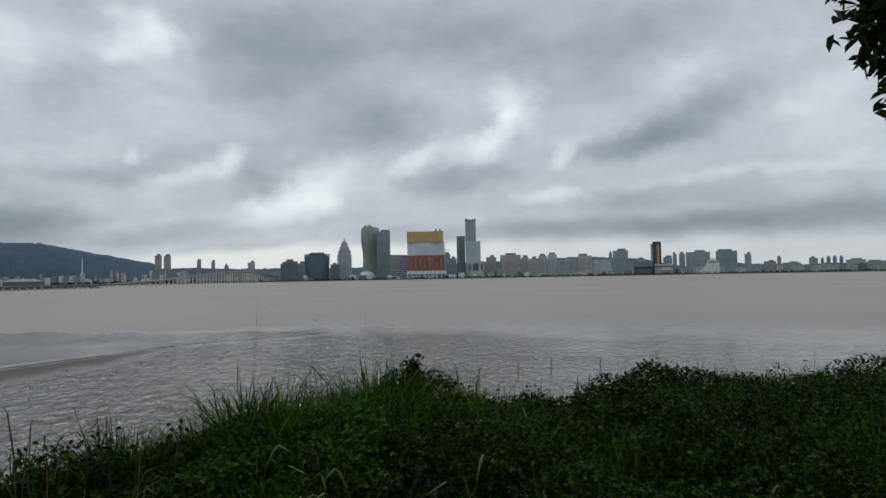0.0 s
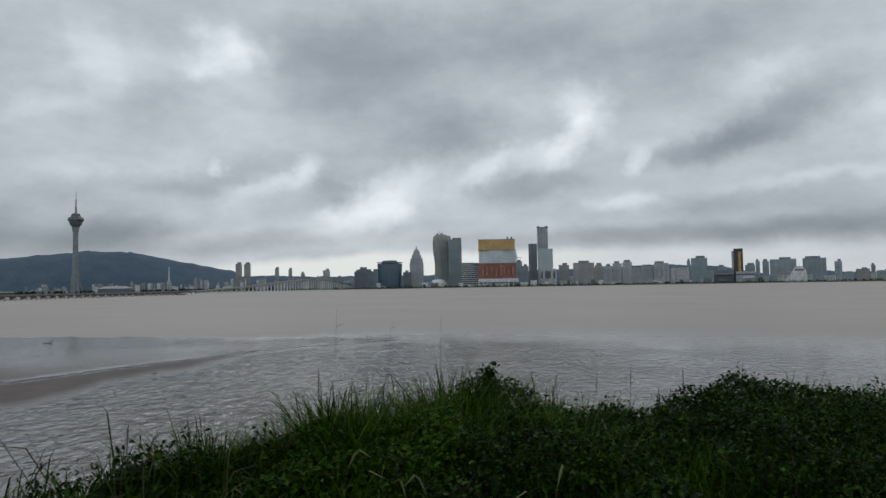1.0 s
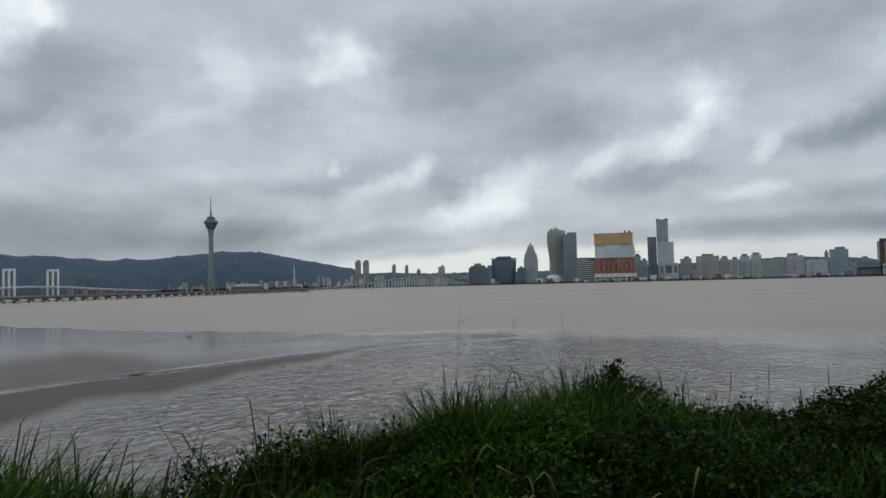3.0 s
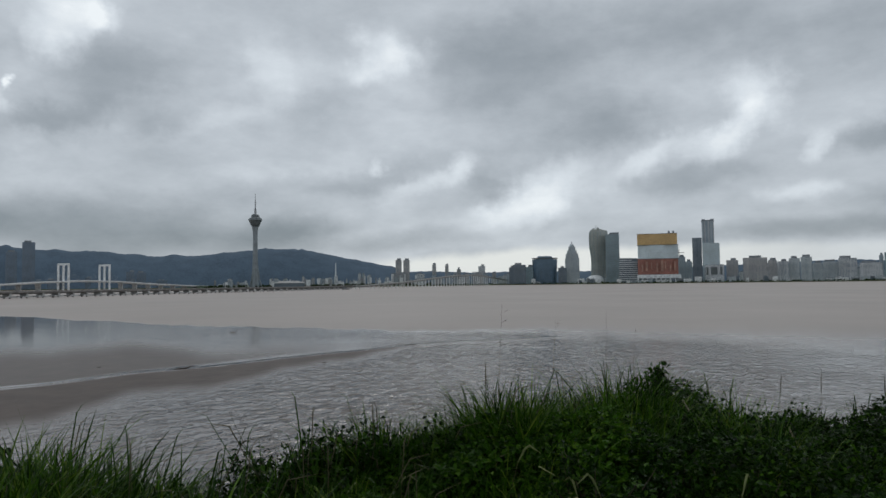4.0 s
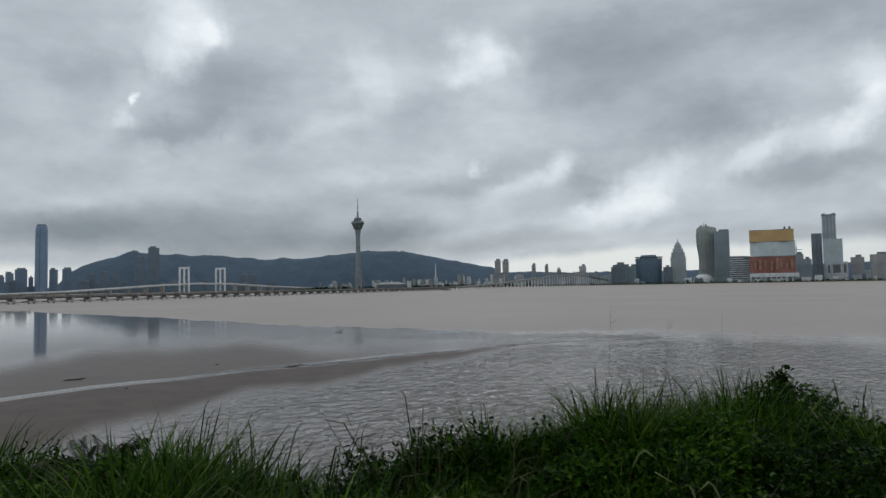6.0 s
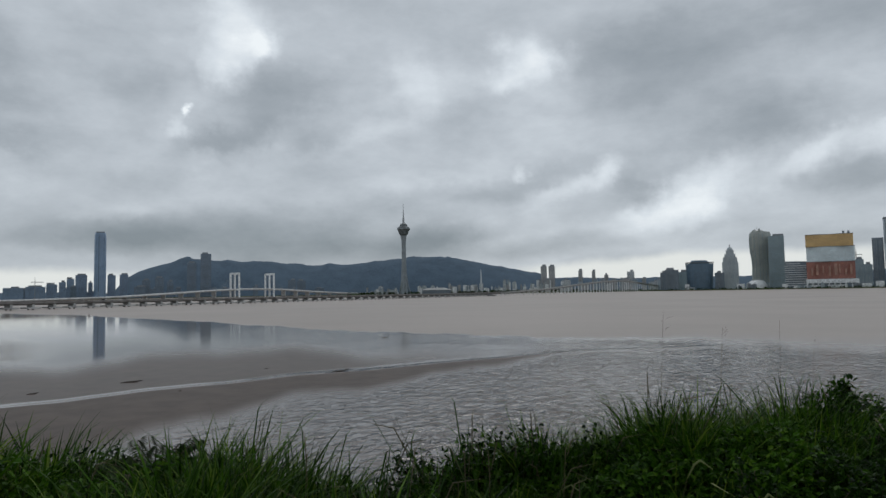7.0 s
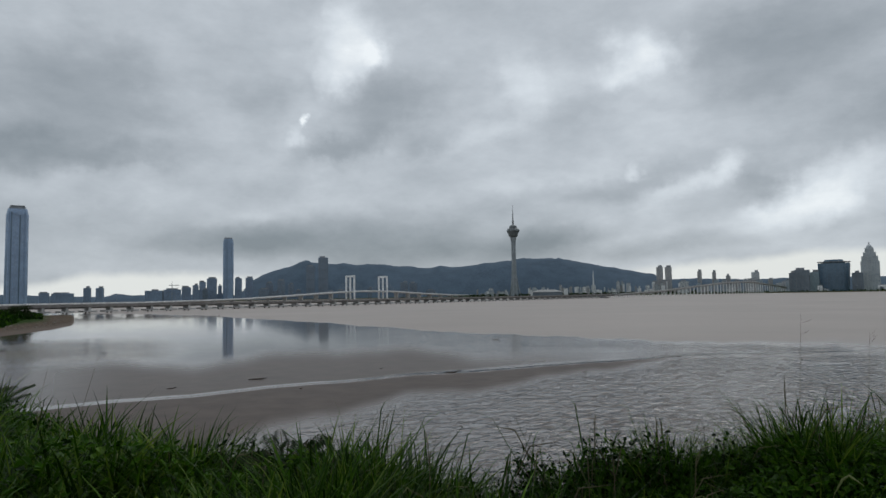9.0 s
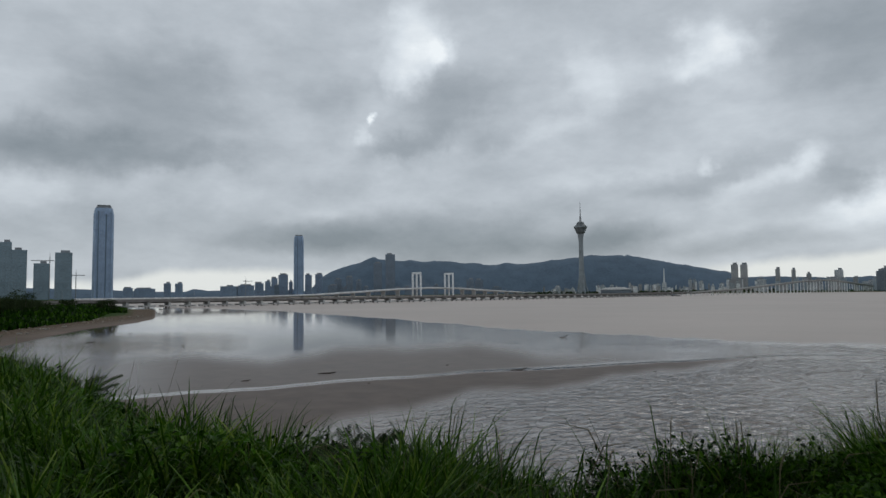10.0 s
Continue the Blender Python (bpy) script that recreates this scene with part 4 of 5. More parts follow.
def hillside_town():
    """Small pale houses and tree clumps under the hill, and the low row along the water."""
    rng = random.Random(21)
    for i in range(104):
        b = rng.uniform(20.5, 33.2) if i < 84 else rng.uniform(35, 37.5)
        d = rng.uniform(2500, 2950)
        top = rng.uniform(0.08, 0.6) + (0.35 if d > 2800 and b < 31 else 0)
        w = rng.uniform(0.09, 0.36)
        block(b, b - w, top, d, rng.choice([WHITE_PAINT, F_WHITE, F_STONE, WHITE_PAINT, F_BROWN]), "small pale hillside building", 16, "hillside_house", "house", group="hillside houses")
    for i in range(64):
        b = rng.uniform(-15.4, -3.4) if i < 34 else rng.uniform(12, 21.3)
        top = rng.uniform(0.6, 1.25) if i < 34 else rng.uniform(0.35, 0.95)
        block(b, b - rng.uniform(0.25, 0.7), top, rng.uniform(2440, 2800), rng.choice([F_GREY, F_STONE, F_BROWN, F_GREY, F_WHITE]), "grey apartment house in the waterfront row", 22)
    for i in range(26):
        b = rng.uniform(-33, -18.5)
        block(b, b - rng.uniform(0.3, 0.8), rng.uniform(0.2, 0.5), rng.uniform(2400, 2600), rng.choice([F_GREY, F_STONE, F_WHITE, F_DARK]), "low grey harbour building", 22)
    for i in range(46):
        b = rng.uniform(-17, 13)
        block(b, b - rng.uniform(0.15, 0.6), rng.uniform(0.0, 0.3), rng.uniform(2334, 2350), rng.choice([WHITE_PAINT, F_WHITE, F_DARK, F_STONE, ROOF_GREY]), "low waterfront shed on the far quay", 12, "quay_shed", "shed", group="quay sheds")
    for i in range(22):
        b = rng.uniform(41.5, 63)
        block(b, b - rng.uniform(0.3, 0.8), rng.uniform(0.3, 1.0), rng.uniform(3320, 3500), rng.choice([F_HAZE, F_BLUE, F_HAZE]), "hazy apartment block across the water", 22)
    root = thing("hillside_obelisk", at_bearing(27.85, 2700), "slim white monument on the hillside", "monument")
    part("plinth", box(bmesh.new(), 0, 0, 0, 16, 16, 38), F_WHITE, root)
    part("shaft", box(bmesh.new(), 0, 0, 38, 5, 5, 53, 0, 0.5), WHITE_PAINT, root)
    hall = thing("convention_hall", at_bearing(31.6, 2480), "long low hall with a pale curved roof", "building")
    part("wall", box(bmesh.new(), 0, 0, 0, 104, 40, 13), F_DARK, hall)
    part("roof", prism(bmesh.new(), [(x, y) for x, y in rounded(112, 46, 12)], 13, 21, lambda k: 1 - 0.5 * k, 4), CONCRETE, hall)


def far_tree_line(name, label, bearings, dist, h, count, seed):
    """A belt of far trees: many small rough clumps in one mesh."""
    rng = random.Random(seed)
    verts, fs = [], []
    for i in range(count):
        c = spot(rng.uniform(*bearings), rng.uniform(*dist), 0)
        hh = h * rng.uniform(0.45, 1.0)
        w = hh * rng.uniform(0.5, 1.0)
        for k in range(7):
            o = c + Vector((rng.gauss(0, w * 0.5), rng.gauss(0, w * 0.5), 3 + hh * rng.uniform(0.2, 0.9)))
            s = w * rng.uniform(0.25, 0.5)
            base = len(verts)
            for dx, dy, dz in ((1, 0, 0), (-1, 0, 0), (0, 1, 0), (0, -1, 0), (0, 0, 0.8), (0, 0, -0.8)):
                verts.append(tuple(o + Vector((dx, dy, dz)) * s * rng.uniform(0.7, 1.3)))
            fs += [(base + a, base + b, base + c2) for a, b, c2 in ((0, 2, 4), (2, 1, 4), (1, 3, 4), (3, 0, 4), (2, 0, 5), (1, 2, 5), (3, 1, 5), (0, 3, 5))]
    tagged(new(name, sheet(name, verts, fs, FAR_TREES)), label, "trees", kind="stuff")


observation_tower()
tiered_hotel()
lotus_hotel()
spire_tower()
dark_hotel()
striped_block()
twin_shaft_tower()
gold_striped_tower()
sail_building()
glass_skyscraper(72.29, 2300, 58, EYE + 2300 * math.tan(radians(6.88)) - 3, "tall fluted blue-grey glass skyscraper across the inlet", 7, True)
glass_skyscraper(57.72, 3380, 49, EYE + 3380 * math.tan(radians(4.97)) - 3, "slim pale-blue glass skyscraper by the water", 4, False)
tower_crane(75.75, 2400, 132, 62, 175)
tower_crane(74.05, 2450, 84, 40, 30)
tower_crane(61.9, 2850, 70, 40, 20)
tower_crane(-0.2, 2700, 120, 30, 0)
hillside_town()
far_tree_line("waterfront_trees", "dark trees along the far waterfront", (-34, 24), (2305, 2330), 5.5, 420, 5)
far_tree_line("hillside_trees", "dark trees round the foot of the tower", (20, 38), (2490, 2900), 10, 420, 6)




# ---- the two bridges ----
LOW_DECK = [(-80, 6.5), (1000, 6.0), (1260, 6.5), (1468, 12.5), (1653, 21.5), (1896, 32), (2020, 34.5), (2138, 33), (2400, 22), (2620, 12), (2760, 6)]
HIGH_DECK = [(500, 6), (876, 6), (1014, 8), (1167, 11), (1338, 19), (1500, 27), (1640, 31), (1780, 28.5), (1930, 20), (2150, 11), (2356, 8), (2500, 7)]


def deck_mesh(x, y0, y1, step, profile, half, thick, rail):
    """A box deck with parapets along y, following a height profile."""
    bm = bmesh.new()
    sec = [(-half, rail), (-half, -thick * 0.4), (-half * 0.55, -thick), (half * 0.55, -thick), (half, -thick * 0.4), (half, rail), (half - 0.35, rail), (half - 0.35, 0), (-half + 0.35, 0), (-half + 0.35, rail)]
    prev = None
    for y in np.arange(y0, y1 + step, step):
        z = float(curve_at(profile, y))
        row = [bm.verts.new((x + dx, y, z + dz)) for dx, dz in sec]
        if prev:
            for i in range(len(sec)):
                j = (i + 1) % len(sec)
                bm.faces.new((prev[i], prev[j], row[j], row[i]))
        prev = row
    return bm


def low_bridge():
    root = thing("trestle_bridge", Matrix(), "long low concrete road bridge on many piers, humped far out", "bridge")
    # deck in two tones: dark on the low stretch, pale over the hump
    part("deck", deck_mesh(-605, -60, 1220, 20, LOW_DECK, 5.2, 2.2, 1.0), DARK_CONCRETE, root)
    part("deck", deck_mesh(-605, 1240, 2760, 20, LOW_DECK, 5.2, 1.7, 1.0), CONCRETE, root, "pale concrete humped deck")
    y = -40
    while y < 2740:
        z = float(curve_at(LOW_DECK, y)) - 1.6
        bm = bmesh.new()
        if y < 1200:
            box(bm, -605, y, 1.0, 11, 11.5, 1.3, 0.15)
            box(bm, -605, y, 2.29, 9, 2.2, z - 2.0)
        else:
            box(bm, -605, y, z - 1.6, 11, 3.0, 1.7)
        pier = part("pier", bm, CONCRETE, root)
        for dx in (-3.6, 3.6):
            bm = bmesh.new()
            lathe(bm, [(0.8, -1.2), (0.75, 1.05 if y < 1200 else z - 1.0)], 8, -605 + dx, y)
            part("column", bm, DARK_CONCRETE if y < 1200 else WHITE_PAINT, pier)
        y += 18 if y < 1250 else 24
    for y in np.arange(0, 2700, 54):
        z = float(curve_at(LOW_DECK, y))
        part("lamp_post", tube(bmesh.new(), [(-600.2, y, z + 0.8), (-600.2, y, z + 8), (-601.4, y, z + 8.6)], [0.12, 0.08, 0.06], 4), STEEL, root)


def cable_bridge():
    root = thing("cable_stayed_bridge", Matrix(), "white cable-stayed bridge with two twin-legged towers", "bridge")
    part("deck", deck_mesh(-1750, 500, 2500, 20, HIGH_DECK, 14, 4.5, 1.2), WHITE_PAINT, root)
    for y in (1576, 1732):
        tower = part("pylon", box(bmesh.new(), -1750, y, 77, 46, 4.5, 6, 0.5), WHITE_PAINT, root)
        for dx in (-20.5, 0, 20.5):
            part("leg", box(bmesh.new(), -1750 + dx, y, -1.5, 5, 4.5, 78.6, 0.3), WHITE_PAINT, tower)
        z = float(curve_at(HIGH_DECK, y))
        for side in (-1, 1):
            for k in range(6):
                yy = y + side * (16 + 11 * k)
                part("stay_cable", tube(bmesh.new(), [(-1750, y, 79 - 4 * (5 - k)), (-1750, yy, float(curve_at(HIGH_DECK, yy)))], [0.16, 0.16], 4), STEEL, root)
    for y in np.arange(560, 2480, 62):
        if min(abs(y - 1576), abs(y - 1732)) < 40 or 1576 < y < 1732:
            continue
        z = float(curve_at(HIGH_DECK, y)) - 4
        part("pier", box(bmesh.new(), -1750, y, -1.2, 16, 3, z + 1.2, 0, 1.25), CONCRETE, root)


low_bridge()
cable_bridge()
boat = thing("barge", Matrix.Translation(spot(27.0, 1270)) @ pose(0, 0, 0, 0, 0, 50), "small dark barge lying by the bridge", "boat")
bm = bmesh.new()
prism(bm, [(9, 0), (6, 2.6), (-8, 2.4), (-8, -2.4), (6, -2.6)], -0.3, 1.8, lambda k: 0.9 + 0.1 * k, 2)
part("hull", bm, DARK_CONCRETE, boat)
part("cabin", box(bmesh.new(), -4, 0, 1.8, 4.5, 3.4, 2.4, 0.1), ROOF_GREY, boat)



# ---- the spit, the flats ----
def leaf_cloud(rng, count, centre, radii, size, shell=0.5):
    """Small two-faced leaves in a rough ellipsoid: vertices and faces."""
    verts, fs = [], []
    for i in range(count):
        v = Vector((rng.gauss(0, 1), rng.gauss(0, 1), rng.gauss(0, 1))).normalized() * (shell + (1 - shell) * rng.random())
        o = Vector((centre[0] + v.x * radii[0], centre[1] + v.y * radii[1], centre[2] + v.z * radii[2]))
        q = Euler((rng.uniform(-0.9, 0.9), rng.uniform(-0.9, 0.9), rng.uniform(0, 6.3)))
        s = size * rng.uniform(0.6, 1.3)
        b = len(verts)
        for x, y, z in ((-1, 0, 0), (0, -0.45, 0.12), (1, 0, -0.1), (0, 0.45, 0.12)):
            p = Vector((x * s, y * s, z * s))
            p.rotate(q)
            verts.append(tuple(o + p))
        fs += [(b, b + 1, b + 2), (b, b + 2, b + 3)]
    return verts, fs


def spit_tree(bearing, dist, h, seed, label):
    rng = random.Random(seed)
    base = spot(bearing, dist, 2.3)
    root = thing("spit_tree", Matrix.Translation(base), label, "tree", "trees on the spit")
    part("trunk", tube(bmesh.new(), [(0, 0, 0), (0.2, 0.1, h * 0.3), (0.1, 0.3, h * 0.7)], [0.25, 0.18, 0.06], 6), BARK, root)
    verts, fs = [], []
    for k in range(9):
        v, f = leaf_cloud(rng, 150, (rng.gauss(0, h * 0.28), rng.gauss(0, h * 0.28), h * rng.uniform(0.3, 0.85)), (h * 0.24, h * 0.24, h * 0.15), 0.32)
        fs += [tuple(i + len(verts) for i in face) for face in f]
        verts += v
    part("crown", sheet("crown", verts, fs, FAR_TREES), None, root)


rng = random.Random(4)
for b, d, h in ((79.6, 265, 11), (78.9, 265, 11), (78.6, 280, 10.5), (78.0, 280, 10), (77.2, 290, 9), (79.9, 250, 11), (78.2, 290, 9.4), (77.5, 300, 9.0), (79.2, 262, 8.5), (78.5, 270, 8), (77.0, 355, 8.2), (76.5, 350, 7.4), (80.4, 330, 10.5), (81.5, 320, 11), (79.2, 300, 7), (78.4, 310, 7.5), (77.6, 315, 6.5), (76.9, 320, 6.2), (76.2, 318, 5), (75.2, 320, 4.6), (80.2, 290, 8)):
    spit_tree(b, d, h, int(b * 10), "dark bushy tree on the grassy spit")
for b, d, h in ((72.3, 345, 8.2), (71.7, 350, 7.6), (74.7, 340, 7.2), (76.0, 330, 4.5), (75.6, 335, 4.0)):
    spit_tree(b, d, h, int(b * 10), "small dark tree near the tip of the spit")


def spit_grass():
    """Rank grass and low scrub over the spit."""
    rng = random.Random(8)
    verts, fs = [], []
    for i in range(9000):
        b = rng.uniform(70.6, 88)
        beach = float(curve_at(BEACH, b))
        d = beach + 49 + 70 * max(0, (73 - b) / 3) + rng.random() ** 1.5 * 190
        if d > 515:
            continue
        o = spot(b, d, float(land(np.float64(b), np.float64(d))) - 0.1)
        h, w = rng.uniform(0.6, 1.9), rng.uniform(0.3, 0.9)
        a = rng.uniform(0, 6.3)
        t = Vector((math.cos(a) * w, math.sin(a) * w, 0))
        n = len(verts)
        lean = Vector((rng.gauss(0, 0.3), rng.gauss(0, 0.3), h))
        verts += [tuple(o - t), tuple(o + t), tuple(o + t * 0.6 + lean), tuple(o - t * 0.6 + lean * 0.9)]
        fs += [(n, n + 1, n + 2), (n, n + 2, n + 3)]
    tagged(new("spit_grass", sheet("spit_grass", verts, fs, SHADED_LEAF)), "rank green grass and scrub covering the spit", "grass", kind="stuff")


spit_grass()
STONE = plain("beach_stone", (0.19, 0.175, 0.15), 0.85, 0, 1.5, 0.4)
for i in range(70):
    b = rng.uniform(69.2, 80)
    d = float(curve_at(BEACH, b)) + rng.choice([46, 49, 30]) + rng.gauss(0, 4)
    bm = bmesh.new()
    bmesh.ops.create_icosphere(bm, subdivisions=1, radius=1)
    s = rng.uniform(0.2, 0.6)
    for v in bm.verts:
        v.co = Vector((v.co.x * s * 1.4, v.co.y * s, v.co.z * s * 0.6)) * rng.uniform(0.8, 1.15)
    ob = part("beach_stone", bm, STONE)
    ob.matrix_basis = Matrix.Translation(spot(b, d, float(land(np.float64(b), np.float64(d))) + 0.1)) @ pose(0, 0, 0, 0, 0, rng.uniform(0, 360))
    tagged(ob, "pale stone lying on the muddy beach", "stone", "beach stones")


def driftwood(bearing, dist, length, kink, turn, label):
    root = thing("driftwood", Matrix.Translation(spot(bearing, dist, 0.0)) @ pose(0, 0, 0, 0, 0, turn + bearing), label, "driftwood", "driftwood on the flats")
    r = 0.03 + length * 0.022
    part("log", tube(bmesh.new(), [(-length / 2, 0, 0.02), (-length * 0.2, 0.05, r * 0.8), (length * 0.2, -0.05, r), (length / 2, 0, r + kink)], [r * 0.5, r, r, r * 0.45], 7), DRIFTWOOD, root)
    part("branch", tube(bmesh.new(), [(length * 0.2, 0, r), (length * 0.32, 0.1, r + kink * 0.9), (length * 0.36, 0.2, r + kink * 1.5)], [r * 0.5, r * 0.35, r * 0.15], 5), DRIFTWOOD, root)


for row in ((35.9, 154, 1.9, 0.7, 8, "dark snag with raised roots on the tidal flat"), (39.6, 89.4, 2.2, 0.3, 12, "dark curved branch lying in shallow water"),
            (55.4, 88.8, 2.3, 0.08, -3, "row of dark driftwood on wet mud"), (61.8, 84.2, 1.1, 0.1, 5, "short dark log on wet mud"), (28.8, 89.5, 0.5, 0.12, 0, "small dark stump in shallow water"),
            (45.5, 96, 0.5, 0.06, 20, "small dark stick on the flat"), (21.5, 112, 0.6, 0.1, 0, "small dark stick in shallow water"), (66.5, 150, 0.9, 0.1, 10, "dark branch in still water"),
            (52, 78, 0.35, 0.05, 0, "small dark stick on the flat"), (73.0, 170, 2.4, 0.5, 15, "dark stranded branch by the spit"), (70.3, 205, 1.0, 0.2, -10, "dark lump of wood by the spit")):
    driftwood(*row)
for i in range(30):
    b = 58.3 + 5.4 * i / 29 + rng.uniform(-0.07, 0.07)
    bm = bmesh.new()
    tube(bm, [(0, 0, -0.6), (rng.uniform(-0.1, 0.1), 0, rng.uniform(0.5, 1.3))], [0.14, 0.1], 5)
    ob = part("fishing_stake", bm, DRIFTWOOD)
    ob.matrix_basis = Matrix.Translation(spot(b, 418 + rng.uniform(-6, 6)))
    tagged(ob, "weathered wooden stake standing in shallow water", "stake", "row of fishing stakes")



# ---- the overgrown bank in front of the camera ----
def ground_at(b, d):
    return float(land(np.float64(b), np.float64(d)))


def blades(rng, base, height, width, lean, droop):
    """Grass blades as bent tapered strips; arrays in, vertices and faces out."""
    n = len(height)
    a = rng.uniform(0, 2 * np.pi, n)
    side = np.stack([np.cos(a), np.sin(a), 0 * a], 1)
    la = a + np.pi / 2 + rng.normal(0, 0.5, n)
    way = np.stack([np.cos(la), np.sin(la), 0 * la], 1)
    rows = []
    for k, wk in ((0, 0.8), (0.35, 1.0), (0.62, 0.85), (0.84, 0.5), (1.0, 0.0)):
        mid = base + way * (lean * height * k ** 1.7)[:, None]
        mid[:, 2] += height * (k - droop * k ** 3)
        if wk:
            rows += [mid - side * (width * wk / 2)[:, None], mid + side * (width * wk / 2)[:, None]]
        else:
            rows.append(mid)
    verts = np.stack(rows, 1).reshape(-1, 3)
    idx = np.arange(n)[:, None] * 9
    quads = np.concatenate([idx + [0, 1, 3, 2], idx + [2, 3, 5, 4], idx + [4, 5, 7, 6]])
    tris = idx + [6, 7, 8]
    return verts, quads.tolist() + tris.tolist()


def scatter(rng, count, b0, b1, near, over):
    """Places on the bank, by bearing and distance, evenly over its area."""
    b = rng.uniform(b0, b1, count)
    top = np.interp(b, *zip(*EDGE)) + over
    d = np.sqrt(rng.uniform(0, 1, count) * (top ** 2 - near ** 2) + near ** 2)
    return b, d


def places(b, d, dz=0.0):
    a = np.radians(b)
    return np.stack([-d * np.sin(a), d * np.cos(a), land(b, d) + dz], 1)


def patchy(b, d, scale, seed):
    a = np.radians(b)
    return np.array([noise.noise((-r * math.sin(t) * scale, r * math.cos(t) * scale, seed)) for r, t in zip(d, a)])


def grass_field():
    rng = np.random.default_rng(5)
    made_v, made_f, n = [], [], 0
    for count, b0, b1, near, over, h0, h1, w, bend in ((34000, 31, 60, 2.2, 0.4, 0.46, 0.72, 0.013, 0.8), (62000, 60, 98, 2.4, 0.9, 0.44, 0.72, 0.014, 1.0), (13000, 4, 31, 2.3, 0.3, 0.44, 0.68, 0.009, 0.55),
                                                     (16000, -45, 4, 2.4, 0.3, 0.46, 0.74, 0.006, 0.5), (8000, 2, 25, 4.3, 0.2, 0.54, 0.86, 0.009, 0.4), (9000, -180, 180, 0.7, -3.0, 0.06, 0.16, 0.005, 0.4)):
        b, d = scatter(rng, count, b0, b1, near, over)
        tuft = patchy(b, d, 1.6, 3.0)
        h = rng.uniform(h0, h1, count) * (0.95 + 0.6 * tuft)
        if b0 < 31:
            h *= 0.55 + 0.45 * smooth(2.8, 4.6, d)
        if b0 == 60:
            h *= 1 + 0.25 * smooth(66, 80, b)
        v, f = blades(rng, places(b, d, -0.03), h, w * rng.uniform(0.6, 1.3, count) * (1 + 0.04 * d), rng.uniform(0.1, 0.8, count), rng.uniform(0.05, 1.0, count) * bend)
        made_v.append(v)
        made_f += [tuple(i + n for i in face) for face in f]
        n += len(v)
    tagged(new("bank_grass", sheet("bank_grass", np.concatenate(made_v).tolist(), made_f, GRASS_LEAF)), "lush green long-bladed grass covering the bank", "grass", kind="stuff")


def leaves(rng, base, size, tilt):
    """Folded ovate leaves: six vertices and four faces each."""
    n = len(size)
    a, t, r = rng.uniform(0, 2 * np.pi, n), rng.normal(0, tilt, n), rng.normal(0, tilt, n)
    along = np.stack([np.cos(a) * np.cos(t), np.sin(a) * np.cos(t), np.sin(t)], 1)
    side = np.stack([-np.sin(a) * np.cos(r), np.cos(a) * np.cos(r), np.sin(r)], 1)
    up = np.cross(along, side)
    s = size[:, None]
    rows = [base, base + along * s * 0.35 + side * s * 0.3 + up * s * 0.1, base + along * s * 0.75 + side * s * 0.22 + up * s * 0.06, base + along * s - up * s * 0.12,
            base + along * s * 0.75 - side * s * 0.22 + up * s * 0.06, base + along * s * 0.35 - side * s * 0.3 + up * s * 0.1]
    verts = np.stack(rows, 1).reshape(-1, 3)
    i = np.arange(n)[:, None] * 6
    return verts, np.concatenate([i + [0, 1, 2], i + [0, 2, 3], i + [0, 3, 4], i + [0, 4, 5]]).tolist()


def creeper_cover():
    """Creepers and low herbs with small leaves, heaped over the bank in mounds; the shaded and the lit stretch differ
    in leaf colour.
    """
    rng = np.random.default_rng(9)
    # one leaf cover: shade painted in below 5 degrees, light painted in above
    for name, mat, label, zones in (("creepers", SHADED_LEAF, "small-leaved creepers heaped over the bank, shade in their dark green", ((84000, -46, 5, 0.034, 0.53),)),
                                    ("bank_herbs", LIT_HERB_LEAF, "low herbs growing through the grass, light put into their fresh green", ((50000, 5, 31, 0.04, 0.47), (18000, 31, 60, 0.042, 0.38), (12000, 60, 95, 0.055, 0.44)))):
        made_v, made_f, n = [], [], 0
        for count, b0, b1, size, base in zones:
            b, d = scatter(rng, count, b0, b1, 2.3, 0.5)
            heap = patchy(b, d, 1.1, 8.0) * 0.2 + patchy(b, d, 2.6, 4.0) * 0.18
            top = base + heap - (0.38 if b0 < 31 else 0.12) * (1 - smooth(2.6, 4.6, d))
            p = places(b, d)
            p[:, 2] += top - rng.exponential(0.1, count)
            v, f = leaves(rng, p, size * rng.uniform(0.5, 1.3, count), 0.5)
            made_v.append(v)
            made_f += [tuple(i + n for i in face) for face in f]
            n += len(v)
        tagged(new(name, sheet(name, np.concatenate(made_v).tolist(), made_f, mat)), label, "plants", kind="stuff")


